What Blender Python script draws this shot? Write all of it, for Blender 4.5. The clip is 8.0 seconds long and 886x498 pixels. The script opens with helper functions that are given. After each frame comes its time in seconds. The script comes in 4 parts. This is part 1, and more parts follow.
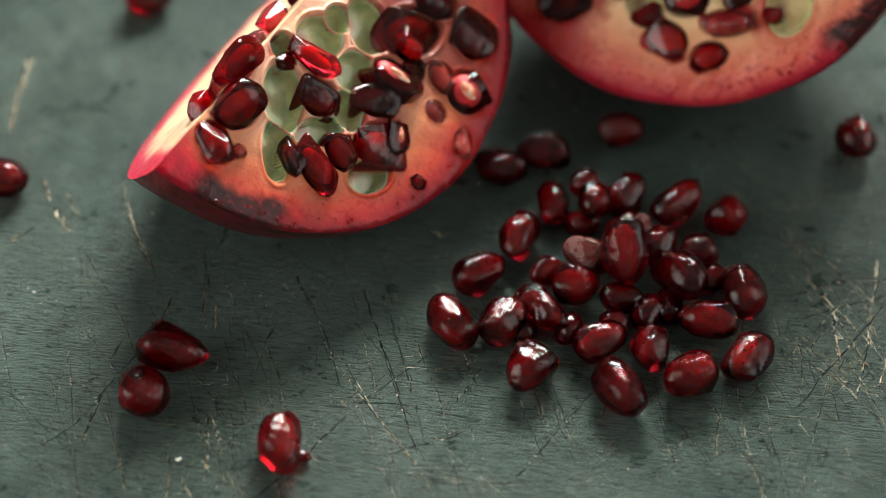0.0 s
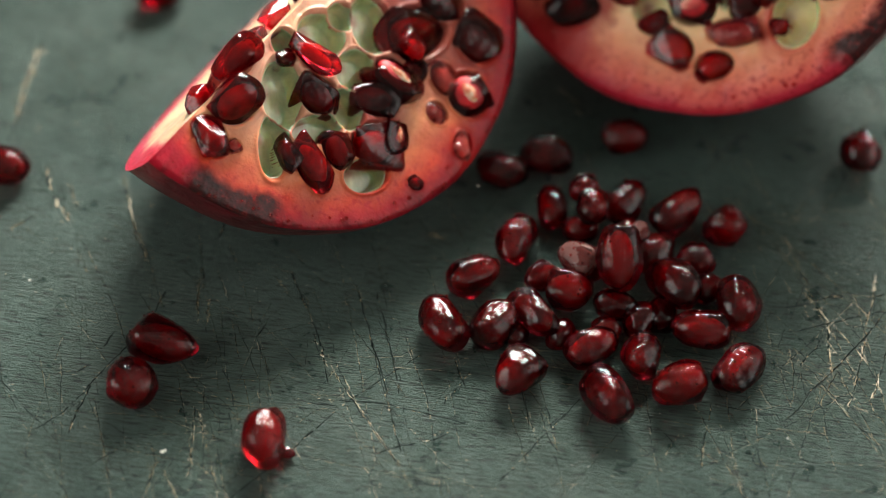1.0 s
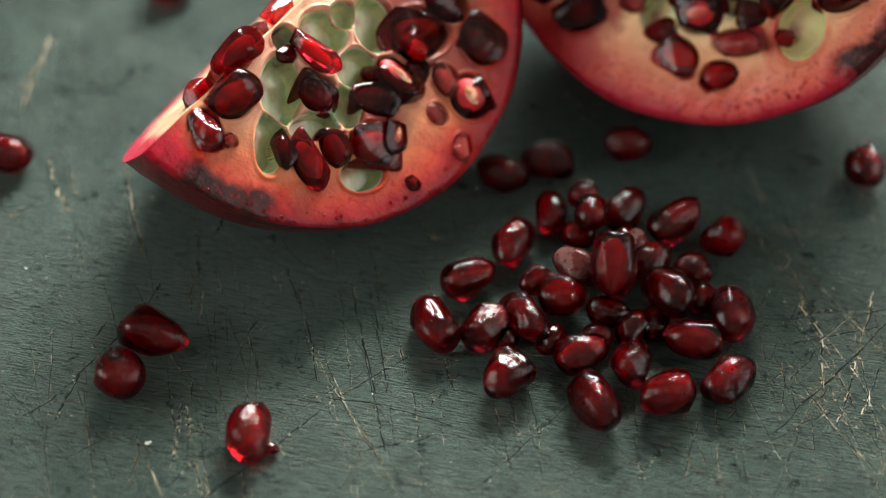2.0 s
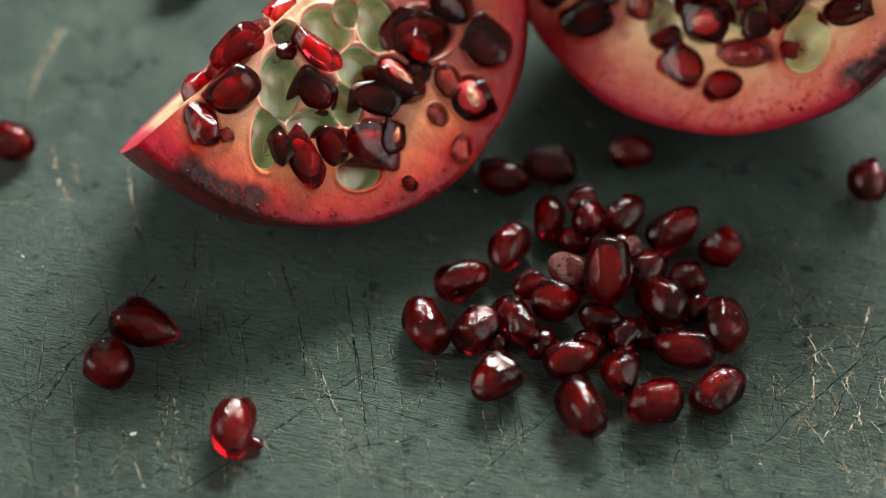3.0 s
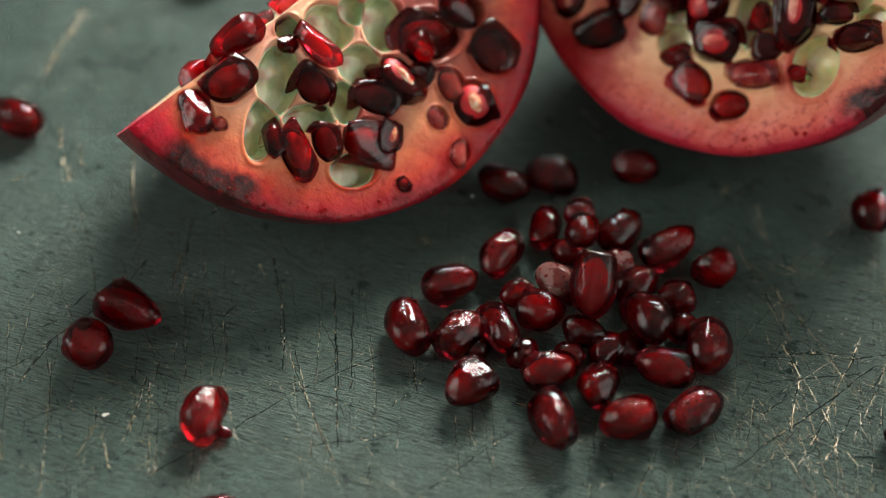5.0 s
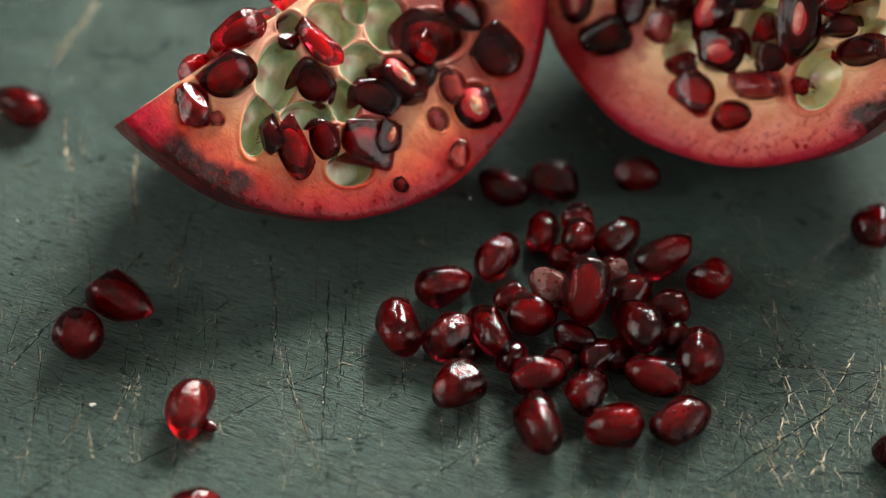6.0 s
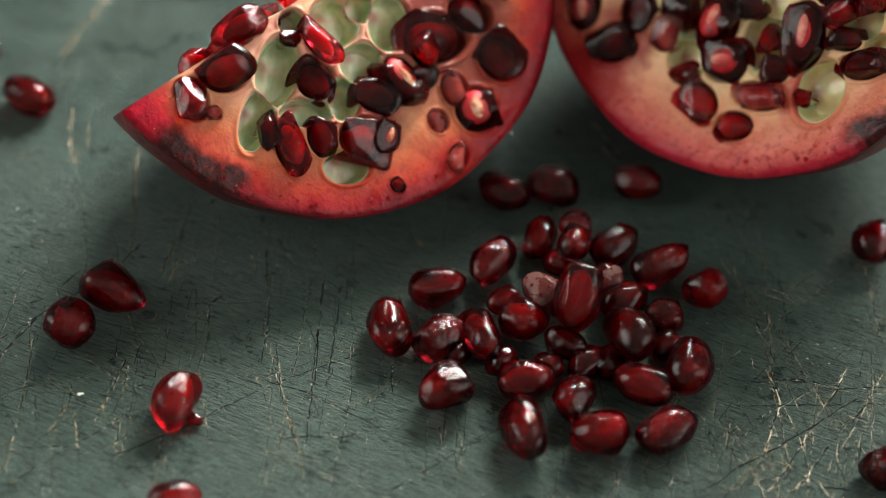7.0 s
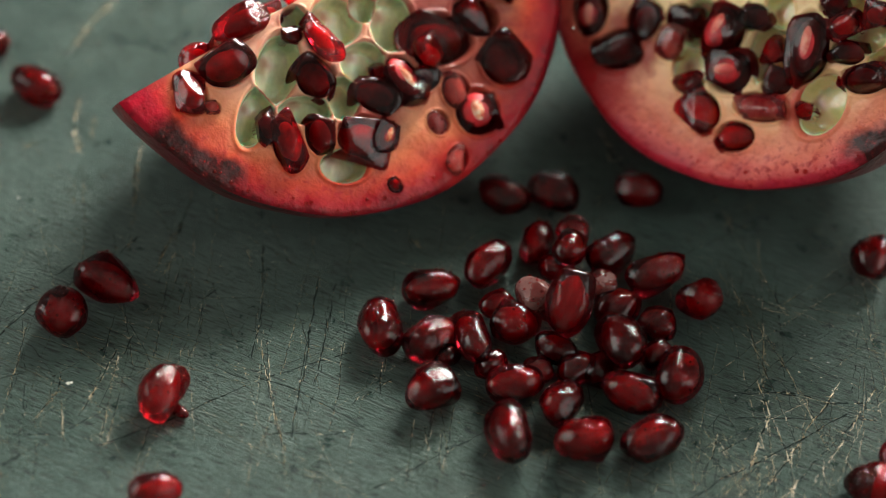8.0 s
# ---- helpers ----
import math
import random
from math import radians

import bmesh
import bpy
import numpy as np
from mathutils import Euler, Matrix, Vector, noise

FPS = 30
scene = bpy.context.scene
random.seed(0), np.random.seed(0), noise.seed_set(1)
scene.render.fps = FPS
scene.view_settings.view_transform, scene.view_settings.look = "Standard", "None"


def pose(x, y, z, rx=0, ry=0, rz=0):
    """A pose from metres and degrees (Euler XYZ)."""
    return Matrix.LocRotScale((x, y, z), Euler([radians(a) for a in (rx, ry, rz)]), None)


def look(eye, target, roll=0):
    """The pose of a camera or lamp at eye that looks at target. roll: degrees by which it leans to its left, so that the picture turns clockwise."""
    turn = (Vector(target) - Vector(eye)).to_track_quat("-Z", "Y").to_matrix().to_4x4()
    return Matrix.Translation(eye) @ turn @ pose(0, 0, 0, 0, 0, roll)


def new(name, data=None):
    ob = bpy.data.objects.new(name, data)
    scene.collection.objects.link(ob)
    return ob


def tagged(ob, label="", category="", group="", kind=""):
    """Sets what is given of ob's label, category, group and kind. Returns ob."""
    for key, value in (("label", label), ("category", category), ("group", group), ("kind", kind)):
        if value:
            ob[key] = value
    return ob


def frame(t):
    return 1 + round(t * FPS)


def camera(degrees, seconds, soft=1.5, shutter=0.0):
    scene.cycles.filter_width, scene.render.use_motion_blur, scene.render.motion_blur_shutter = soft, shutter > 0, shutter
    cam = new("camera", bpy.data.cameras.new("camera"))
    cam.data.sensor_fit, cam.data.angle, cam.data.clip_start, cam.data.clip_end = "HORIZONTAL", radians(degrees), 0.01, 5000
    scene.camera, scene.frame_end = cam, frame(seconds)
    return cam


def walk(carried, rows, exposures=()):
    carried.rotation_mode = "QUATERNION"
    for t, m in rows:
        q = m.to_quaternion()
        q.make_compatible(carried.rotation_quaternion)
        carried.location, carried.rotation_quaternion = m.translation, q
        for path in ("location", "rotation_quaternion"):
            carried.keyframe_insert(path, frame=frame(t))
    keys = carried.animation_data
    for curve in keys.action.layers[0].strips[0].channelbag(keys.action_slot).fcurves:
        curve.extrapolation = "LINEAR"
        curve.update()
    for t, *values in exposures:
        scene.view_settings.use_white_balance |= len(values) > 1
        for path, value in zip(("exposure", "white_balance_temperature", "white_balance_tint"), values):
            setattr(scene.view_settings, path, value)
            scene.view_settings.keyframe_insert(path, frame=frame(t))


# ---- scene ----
cam = camera(20.445, 8.0, soft=1.1)
PATH = [
    (0, (-0.04679, -0.33087, 0.33471), (-0.00244, -0.00261, 0.00127), 1.851),
    (0.5, (-0.03991, -0.33157, 0.33462), (-0.00209, -0.00243, 0.00125), 1.955),
    (1, (-0.03304, -0.33216, 0.33449), (-0.00174, -0.00224, 0.00122), 2.063),
    (1.5, (-0.02615, -0.33263, 0.33432), (-0.00138, -0.00202, 0.00118), 2.175),
    (2, (-0.01927, -0.33298, 0.33410), (-0.00103, -0.00178, 0.00113), 2.290),
    (2.5, (-0.01237, -0.33322, 0.33386), (-0.00068, -0.00152, 0.00108), 2.406),
    (3, (-0.00546, -0.33333, 0.33358), (-0.00033, -0.00125, 0.00102), 2.523),
    (3.5, (0.00147, -0.33333, 0.33327), (0.00000, -0.00096, 0.00096), 2.639),
    (4, (0.00841, -0.33320, 0.33294), (0.00034, -0.00066, 0.00090), 2.753),
    (4.5, (0.01538, -0.33295, 0.33259), (0.00066, -0.00034, 0.00085), 2.865),
    (5, (0.02238, -0.33258, 0.33223), (0.00097, -0.00002, 0.00080), 2.973),
    (5.5, (0.02940, -0.33208, 0.33186), (0.00128, 0.00030, 0.00076), 3.076),
    (6, (0.03645, -0.33146, 0.33148), (0.00157, 0.00063, 0.00073), 3.174),
    (6.5, (0.04354, -0.33072, 0.33110), (0.00185, 0.00095, 0.00071), 3.265),
    (7, (0.05067, -0.32985, 0.33072), (0.00212, 0.00127, 0.00071), 3.347),
    (7.5, (0.05784, -0.32885, 0.33035), (0.00238, 0.00156, 0.00073), 3.422),
    (8, (0.06505, -0.32772, 0.32999), (0.00263, 0.00184, 0.00076), 3.486),
]
walk(cam, [(t, look(eye, target, roll)) for t, eye, target, roll in PATH])

CM = 0.01
cam.data.dof.use_dof = True
cam.data.dof.focus_distance = 0.449
cam.data.dof.aperture_fstop = 7.1

# ---- world and light ----
world = bpy.data.worlds.new("sky")
scene.world = world
world.use_nodes = True
wn = world.node_tree
sky = wn.nodes.new("ShaderNodeTexSky")
sky.sky_type = "NISHITA"
sky.sun_disc = False
sky.sun_elevation = radians(35)
sky.sun_rotation = radians(-20)
wn.nodes["Background"].inputs["Strength"].default_value = 0.08
wn.links.new(sky.outputs["Color"], wn.nodes["Background"].inputs["Color"])

WALL_Y, WALL_X = 0.90, 1.30  # inner faces of wall_north, and of wall_west and wall_east
WINDOW = (-0.05, 0.69, 0.47, 0.97)  # x0, x1, z0, z1 of the opening in wall_north
SIDE_OPENING = (-0.85, 0.25, 0.40, 1.40)  # y0, y1, z0, z1 of the west window's opening, and of the added one in wall_east


def opening_light(name, width, height, energy, m):
    """The sky's light as it comes in through a window's opening; on the east an added fill."""
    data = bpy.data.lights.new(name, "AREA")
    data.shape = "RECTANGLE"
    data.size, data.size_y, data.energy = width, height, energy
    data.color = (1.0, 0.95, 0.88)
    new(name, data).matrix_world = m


opening_light("window_daylight", 0.74, 0.50, 60.0, pose(0.32, WALL_Y + 0.02, 0.72, -90, 0, 0))
opening_light("west_window_daylight", 1.10, 1.00, 14.0, pose(-WALL_X - 0.02, -0.30, 0.90, 90, 0, 90) @ pose(0, 0, 0, 180, 0, 0))
# Unseen fill, added to brighten the quarter's face; no window is known here.
opening_light("east_window_daylight", 1.10, 1.00, 8.0, pose(WALL_X + 0.02, -0.30, 0.90, 90, 0, 90))
scene.view_settings.exposure = 0.09


# ---- materials ----
class Shader:
    """A principled material with short ways to add nodes."""

    def __init__(self, name):
        self.mat = bpy.data.materials.new(name)
        self.mat.use_nodes = True
        self.tree = self.mat.node_tree
        self.bsdf = self.tree.nodes["Principled BSDF"]

    def add(self, kind, **values):
        node = self.tree.nodes.new(kind)
        for key, value in values.items():
            node.inputs[key].default_value = value
        return node

    def link(self, a, b):
        self.tree.links.new(a, b)

    def put(self, **values):
        for key, value in values.items():
            self.bsdf.inputs[key.replace("_", " ")].default_value = value
        return self

    def coords(self, scale=(1, 1, 1), turn=0.0, what="Object"):
        tc = self.add("ShaderNodeTexCoord")
        out = tc.outputs[what]
        for values in ({"Rotation": (0, 0, radians(turn))}, {"Scale": scale}):
            mp = self.add("ShaderNodeMapping", **values)
            self.link(out, mp.inputs["Vector"])
            out = mp.outputs["Vector"]
        return out

    def noise(self, vec, scale, detail=4.0, rough=0.55, distort=0.0):
        nd = self.add("ShaderNodeTexNoise", Scale=scale, Detail=detail, Roughness=rough, Distortion=distort)
        self.link(vec, nd.inputs["Vector"])
        return nd.outputs["Fac"]

    def ramp(self, fac, *stops):
        nd = self.add("ShaderNodeValToRGB")
        els = nd.color_ramp.elements
        while len(els) < len(stops):
            els.new(0.5)
        for el, (at, col) in zip(els, stops):
            el.position = at
            el.color = (*col, 1) if len(col) == 3 else col
        self.link(fac, nd.inputs["Fac"])
        return nd.outputs["Color"]

    def mix(self, fac, a, b, mode="MIX"):
        nd = self.tree.nodes.new("ShaderNodeMix")
        nd.data_type, nd.blend_type = "RGBA", mode
        for sock, value in ((nd.inputs[0], fac), (nd.inputs[6], a), (nd.inputs[7], b)):
            if isinstance(value, (int, float)):
                sock.default_value = value
            elif isinstance(value, tuple):
                sock.default_value = (*value, 1)
            else:
                self.link(value, sock)
        return nd.outputs[2]

    def sums(self, op, a, b=0.0):
        nd = self.tree.nodes.new("ShaderNodeMath")
        nd.operation = op
        for sock, value in zip(nd.inputs, (a, b)):
            if isinstance(value, (int, float)):
                sock.default_value = value
            else:
                self.link(value, sock)
        return nd.outputs[0]

    def colour(self, out):
        self.link(out, self.bsdf.inputs["Base Color"])
        return self

    def bump(self, height, distance, strength=1.0):
        nd = self.add("ShaderNodeBump", Strength=strength, Distance=distance)
        self.link(height, nd.inputs["Height"])
        self.link(nd.outputs["Normal"], self.bsdf.inputs["Normal"])
        self.link(nd.outputs["Normal"], self.bsdf.inputs["Coat Normal"])
        return self


def paint_material():
    s = Shader("scratched_green_paint")
    wide = s.noise(s.coords(), 9.0, 5.0, 0.6, 0.6)
    fine = s.noise(s.coords(), 130.0, 5.0, 0.65)
    grain = s.noise(s.coords((250, 2500, 60), 13), 1.0, 5.0, 0.70, 0.12)
    cracks = s.noise(s.coords((520, 4200, 60), 11), 1.0, 3.0, 0.6, 0.15)
    worn = s.noise(s.coords(), 38.0, 4.0, 0.6, 0.4)
    col = s.ramp(wide, (0.3, (0.060, 0.108, 0.092)), (0.5, (0.080, 0.134, 0.115)), (0.72, (0.105, 0.158, 0.136)))
    col = s.mix(0.6, col, s.ramp(fine, (0.3, (0.33, 0.33, 0.33)), (0.7, (0.70, 0.70, 0.68))), "OVERLAY")
    col = s.mix(s.ramp(grain, (0.40, (1, 1, 1)), (0.49, (0, 0, 0))), col, (0.024, 0.040, 0.036))
    dark = s.sums("MULTIPLY", s.ramp(cracks, (0.33, (1, 1, 1)), (0.38, (0, 0, 0))), s.ramp(worn, (0.42, (0, 0, 0)), (0.56, (1, 1, 1))))
    col = s.mix(dark, col, (0.008, 0.012, 0.011))
    col = s.mix(s.ramp(grain, (0.58, (0, 0, 0)), (0.70, (0.8, 0.8, 0.8))), col, (0.19, 0.25, 0.215))
    s.colour(col)
    s.link(s.ramp(fine, (0.3, (0.25, 0.25, 0.25)), (0.7, (0.44, 0.44, 0.44))), s.bsdf.inputs["Roughness"])
    high = s.sums("ADD", s.sums("MULTIPLY", grain, 1.5), s.sums("ADD", s.sums("MULTIPLY", fine, 0.6), s.sums("MULTIPLY", cracks, 0.5)))
    return s.bump(s.sums("SUBTRACT", high, s.sums("MULTIPLY", dark, 0.3)), 0.0015, 1.0).mat


def groove_material():
    s = Shader("dark_groove")
    s.colour(s.ramp(s.noise(s.coords(), 900.0), (0.35, (0.010, 0.014, 0.013)), (0.7, (0.030, 0.042, 0.038))))
    return s.put(Roughness=0.9, Specular_IOR_Level=0.05).mat


def wood_material():
    s = Shader("bare_wood_flecks")
    worn = s.sums("ADD", s.sums("MULTIPLY", s.noise(s.coords(), 110.0, 3.0), 0.7), s.sums("MULTIPLY", s.noise(s.coords(), 900.0), 0.3))
    across = s.add("ShaderNodeSeparateXYZ")
    s.link(s.coords(), across.inputs[0])
    worn = s.sums("ADD", worn, s.sums("MULTIPLY", across.outputs[0], 0.3))
    s.colour(s.ramp(worn, (0.36, (0.15, 0.14, 0.08)), (0.44, (0.38, 0.29, 0.14)), (0.51, (0.70, 0.60, 0.37)), (0.60, (0.88, 0.79, 0.56))))
    return s.put(Roughness=0.5).mat


def speck_material():
    s = Shader("pale_crumb")
    s.colour(s.ramp(s.noise(s.coords(), 900.0), (0.3, (0.55, 0.58, 0.50)), (0.7, (0.8, 0.82, 0.74))))
    return s.put(Roughness=0.5).mat


def aril_material(name, deep, bright, through_light, rough=0.08, coat=0.2, film=None, ior=1.38, relief_by=0.9):
    """Clear juicy flesh, glowing in places and dark in others, with a dried film on some of the skin."""
    s = Shader(name)
    info = s.add("ShaderNodeObjectInfo")
    shift = s.add("ShaderNodeVectorMath")
    shift.operation = "ADD"
    s.link(s.coords(), shift.inputs[0])
    s.link(info.outputs["Random"], shift.inputs[1])
    vec = shift.outputs["Vector"]
    blot = s.noise(vec, 130.0, 2.0, 0.5, 0.5)
    streak = s.noise(vec, 520.0, 3.0, 0.6, 1.2)
    tone = s.sums("ADD", blot, s.sums("MULTIPLY", s.sums("SUBTRACT", streak, 0.5), 0.35))
    col = s.ramp(tone, (0.36, deep), (0.64, bright))
    dim = s.add("ShaderNodeHueSaturation")
    s.link(col, dim.inputs["Color"])
    s.link(s.sums("ADD", s.sums("MULTIPLY", info.outputs["Random"], 0.6), 0.7), dim.inputs["Value"])
    s.put(Roughness=rough, IOR=ior, Transmission_Weight=through_light, Specular_IOR_Level=0.5 * coat, Coat_Weight=coat, Coat_Roughness=0.05)
    fine = s.noise(vec, 1700.0, 3.0, 0.6)
    if film is not None:
        skin = s.sums("ADD", s.noise(vec, 210.0, 2.0, 0.5, 0.3), s.sums("MULTIPLY", s.sums("SUBTRACT", fine, 0.5), 0.2))
        mask = s.ramp(skin, (film, (0, 0, 0)), (film + 0.06, (1, 1, 1)))
        s.colour(s.mix(s.sums("MULTIPLY", mask, 0.75), dim.outputs["Color"], (0.20, 0.11, 0.10)))
        s.link(s.sums("SUBTRACT", through_light, s.sums("MULTIPLY", mask, 0.45)), s.bsdf.inputs["Transmission Weight"])
        s.link(s.sums("ADD", rough, s.sums("MULTIPLY", mask, 0.2)), s.bsdf.inputs["Roughness"])
    else:
        s.colour(dim.outputs["Color"])
    drops = s.add("ShaderNodeTexVoronoi", Scale=1100.0)
    s.link(vec, drops.inputs["Vector"])
    beads = s.ramp(drops.outputs["Distance"], (0.10, (1, 1, 1)), (0.26, (0, 0, 0)))
    some = s.ramp(s.noise(vec, 420.0, 2.0, 0.5), (0.54, (0, 0, 0)), (0.60, (1, 1, 1)))
    dents = s.noise(vec, 230.0, 3.0, 0.55)
    creases = s.sums("MULTIPLY", s.noise(vec, 620.0, 3.0, 0.6, 0.8), s.ramp(s.noise(vec, 170.0, 2.0), (0.46, (0, 0, 0)), (0.58, (1, 1, 1))))
    fine = s.sums("ADD", fine, s.sums("MULTIPLY", creases, 2.6))
    relief = s.sums("ADD", s.sums("MULTIPLY", fine, 0.10), s.sums("ADD", s.sums("MULTIPLY", s.sums("MULTIPLY", beads, some), 0.22), s.sums("MULTIPLY", dents, 0.8)))
    return s.bump(relief, 0.0008, relief_by).mat


def core_material(name, deep, mid, bright):
    """The red flesh round the seed, blotched dark and bright."""
    s = Shader(name)
    info = s.add("ShaderNodeObjectInfo")
    shift = s.add("ShaderNodeVectorMath")
    shift.operation = "ADD"
    s.link(s.coords(), shift.inputs[0])
    s.link(info.outputs["Random"], shift.inputs[1])
    tone = s.noise(shift.outputs["Vector"], 170.0, 3.0, 0.55, 0.6)
    s.colour(s.ramp(tone, (0.32, deep), (0.5, mid), (0.68, bright)))
    return s.put(Roughness=0.5, Subsurface_Weight=0.3, Subsurface_Scale=0.002).mat


def pith_material(name, ramp, dry, soaked, flat=True):
    """Pale pith that turns orange and then red towards the peel, with juice stains and maroon hollows."""
    s = Shader(name)
    vec = s.coords((1, 1, 0) if flat else (1, 1, 1.18))
    ln = s.tree.nodes.new("ShaderNodeVectorMath")
    ln.operation = "LENGTH"
    s.link(vec, ln.inputs[0])
    full = s.coords()
    wob = s.noise(full, 85.0, 4.0, 0.6)
    rad = s.sums("ADD", s.sums("DIVIDE", ln.outputs["Value"], 0.0495), s.sums("MULTIPLY", s.sums("SUBTRACT", wob, 0.5), 0.16))
    col = s.ramp(rad, *ramp)
    stain = s.noise(full, 60.0, 5.0, 0.65, 0.8)
    col = s.mix(s.ramp(stain, (0.52, (0, 0, 0)), (0.76, (0.7, 0.7, 0.7))), col, (0.52, 0.030, 0.035))
    dots = s.noise(full, 620.0, 3.0, 0.6)
    rimward = s.ramp(rad, (0.80, (0, 0, 0)), (0.93, (1, 1, 1)))
    pale = s.ramp(s.noise(full, 48.0, 3.0, 0.5, 0.2), (0.56, (0, 0, 0)), (0.76, (0.5, 0.5, 0.5)))
    col = s.mix(s.sums("MULTIPLY", pale, s.sums("SUBTRACT", 1.0, rimward)), col, (0.78, 0.55, 0.26))
    col = s.mix(s.sums("MULTIPLY", s.ramp(dots, (0.52, (0, 0, 0)), (0.66, (0.8, 0.8, 0.8))), rimward), col, (0.34, 0.006, 0.018))
    col = s.mix(s.sums("MULTIPLY", s.ramp(dots, (0.30, (0.5, 0.5, 0.5)), (0.40, (0, 0, 0))), rimward), col, (0.46, 0.022, 0.020))
    gap = s.add("ShaderNodeVectorMath")
    gap.operation = "DISTANCE"
    s.link(full, gap.inputs[0])
    gap.inputs[1].default_value = dry
    near = s.sums("ADD", s.sums("DIVIDE", gap.outputs["Value"], 0.022), s.sums("MULTIPLY", s.sums("SUBTRACT", stain, 0.5), 0.9))
    patch = s.sums("MULTIPLY", s.ramp(near, (0.75, (1, 1, 1)), (0.95, (0, 0, 0))), s.ramp(rad, (0.875, (0, 0, 0)), (0.915, (1, 1, 1))))
    husk = s.ramp(s.noise(full, 650.0, 4.0, 0.7), (0.4, (0.022, 0.007, 0.006)), (0.58, (0.060, 0.008, 0.008)), (0.72, (0.24, 0.016, 0.016)))
    col = s.mix(patch, col, husk)
    for place, size, tint in soaked:
        pool = s.add("ShaderNodeVectorMath")
        pool.operation = "DISTANCE"
        s.link(full, pool.inputs[0])
        pool.inputs[1].default_value = place
        wet = s.sums("ADD", s.sums("DIVIDE", pool.outputs["Value"], size), s.sums("MULTIPLY", s.sums("SUBTRACT", stain, 0.5), 1.6))
        col = s.mix(s.ramp(wet, (0.45, (0.85, 0.85, 0.85)), (0.95, (0, 0, 0))), col, tint)
    # On flat faces the colour goes to dark maroon with depth in the hollows.
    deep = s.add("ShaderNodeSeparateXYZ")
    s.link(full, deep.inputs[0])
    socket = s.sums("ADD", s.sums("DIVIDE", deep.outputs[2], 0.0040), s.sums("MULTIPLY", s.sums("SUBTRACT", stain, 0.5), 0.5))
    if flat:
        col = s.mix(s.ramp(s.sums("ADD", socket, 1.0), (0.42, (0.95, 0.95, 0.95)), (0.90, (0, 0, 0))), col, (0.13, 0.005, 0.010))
    s.colour(col)
    s.put(Roughness=0.30, Specular_IOR_Level=0.15, Subsurface_Weight=0.2, Subsurface_Scale=0.002, Coat_Weight=0.10, Coat_Roughness=0.04)
    s.bsdf.inputs["Subsurface Radius"].default_value = (1.0, 0.35, 0.2)
    return s.bump(s.sums("ADD", s.sums("ADD", s.sums("MULTIPLY", s.noise(full, 700.0, 4.0, 0.6), 0.5), s.sums("MULTIPLY", s.noise(full, 240.0, 3.0, 0.6), 0.6)), wob), 0.0010, 0.45).mat


def chamber_material(name, *tones):
    """Translucent greenish-white membrane of an emptied seed chamber."""
    s = Shader(name)
    vec = s.coords()
    n1 = s.noise(vec, 150.0, 4.0, 0.55, 0.4)
    col = s.ramp(n1, *zip((0.32, 0.5, 0.66), tones))
    s.colour(s.mix(s.ramp(s.noise(vec, 95.0, 3.0), (0.60, (0, 0, 0)), (0.74, (0.7, 0.7, 0.7))), col, (0.42, 0.05, 0.05)))
    s.put(Roughness=0.16, Subsurface_Weight=0.7, Subsurface_Scale=0.003, Coat_Weight=0.4, Coat_Roughness=0.08)
    return s.bump(n1, 0.0006, 0.5).mat


def peel_material():
    s = Shader("pomegranate_peel")
    vec = s.coords()
    n1 = s.noise(vec, 55.0, 6.0, 0.65, 0.5)
    n2 = s.noise(vec, 420.0, 4.0, 0.6)
    col = s.ramp(n1, (0.30, (0.07, 0.004, 0.008)), (0.5, (0.16, 0.006, 0.013)), (0.75, (0.30, 0.016, 0.020)))
    col = s.mix(s.ramp(s.noise(s.coords((1, 1, 1)), 38.0, 5.0, 0.7, 0.6), (0.46, (0, 0, 0)), (0.58, (0.9, 0.9, 0.9))), col, (0.055, 0.018, 0.016))
    s.colour(s.mix(0.35, col, s.ramp(n2, (0.35, (0.3, 0.3, 0.3)), (0.7, (0.75, 0.72, 0.68))), "OVERLAY"))
    s.put(Roughness=0.42, Coat_Weight=0.2, Coat_Roughness=0.25)
    return s.bump(s.sums("ADD", n2, n1), 0.0011, 0.8).mat


def plaster_material(name, base):
    s = Shader(name)
    n1 = s.noise(s.coords(), 3.0, 6.0, 0.6)
    s.colour(s.ramp(n1, (0.3, tuple(v * 0.85 for v in base)), (0.7, base)))
    return s.put(Roughness=0.85).bump(s.noise(s.coords(), 60.0), 0.002, 0.3).mat


PAINT = paint_material()
GROOVE, WOOD, CRUMB = groove_material(), wood_material(), speck_material()
ARIL = aril_material("aril_red", (0.034, 0.002, 0.004), (0.21, 0.002, 0.007), 0.94, 0.06, 0.075, None, 1.36)
ARIL_BRIGHT = aril_material("aril_bright", (0.14, 0.001, 0.004), (0.58, 0.008, 0.018), 0.92, 0.10, 0.18, None, 1.38, 0.5)
ARIL_TORN = aril_material("aril_torn", (0.10, 0.001, 0.004), (0.36, 0.005, 0.010), 0.88, 0.20, 0.05, None, 1.36, 1.0)
ARIL_DARK = aril_material("aril_dark", (0.040, 0.001, 0.002), (0.22, 0.003, 0.007), 0.92, 0.10, 0.12, None, 1.33, 0.3)
ARIL_PINK = aril_material("aril_pink", (0.36, 0.012, 0.020), (0.84, 0.26, 0.22), 0.8, 0.08, 0.2)
ARIL_PALE = aril_material("aril_pale", (0.14, 0.025, 0.030), (0.30, 0.09, 0.08), 0.7, 0.12, 0.25, 0.50)
CORE = core_material("aril_core_red", (0.38, 0.003, 0.008), (0.84, 0.010, 0.018), (0.96, 0.05, 0.05))
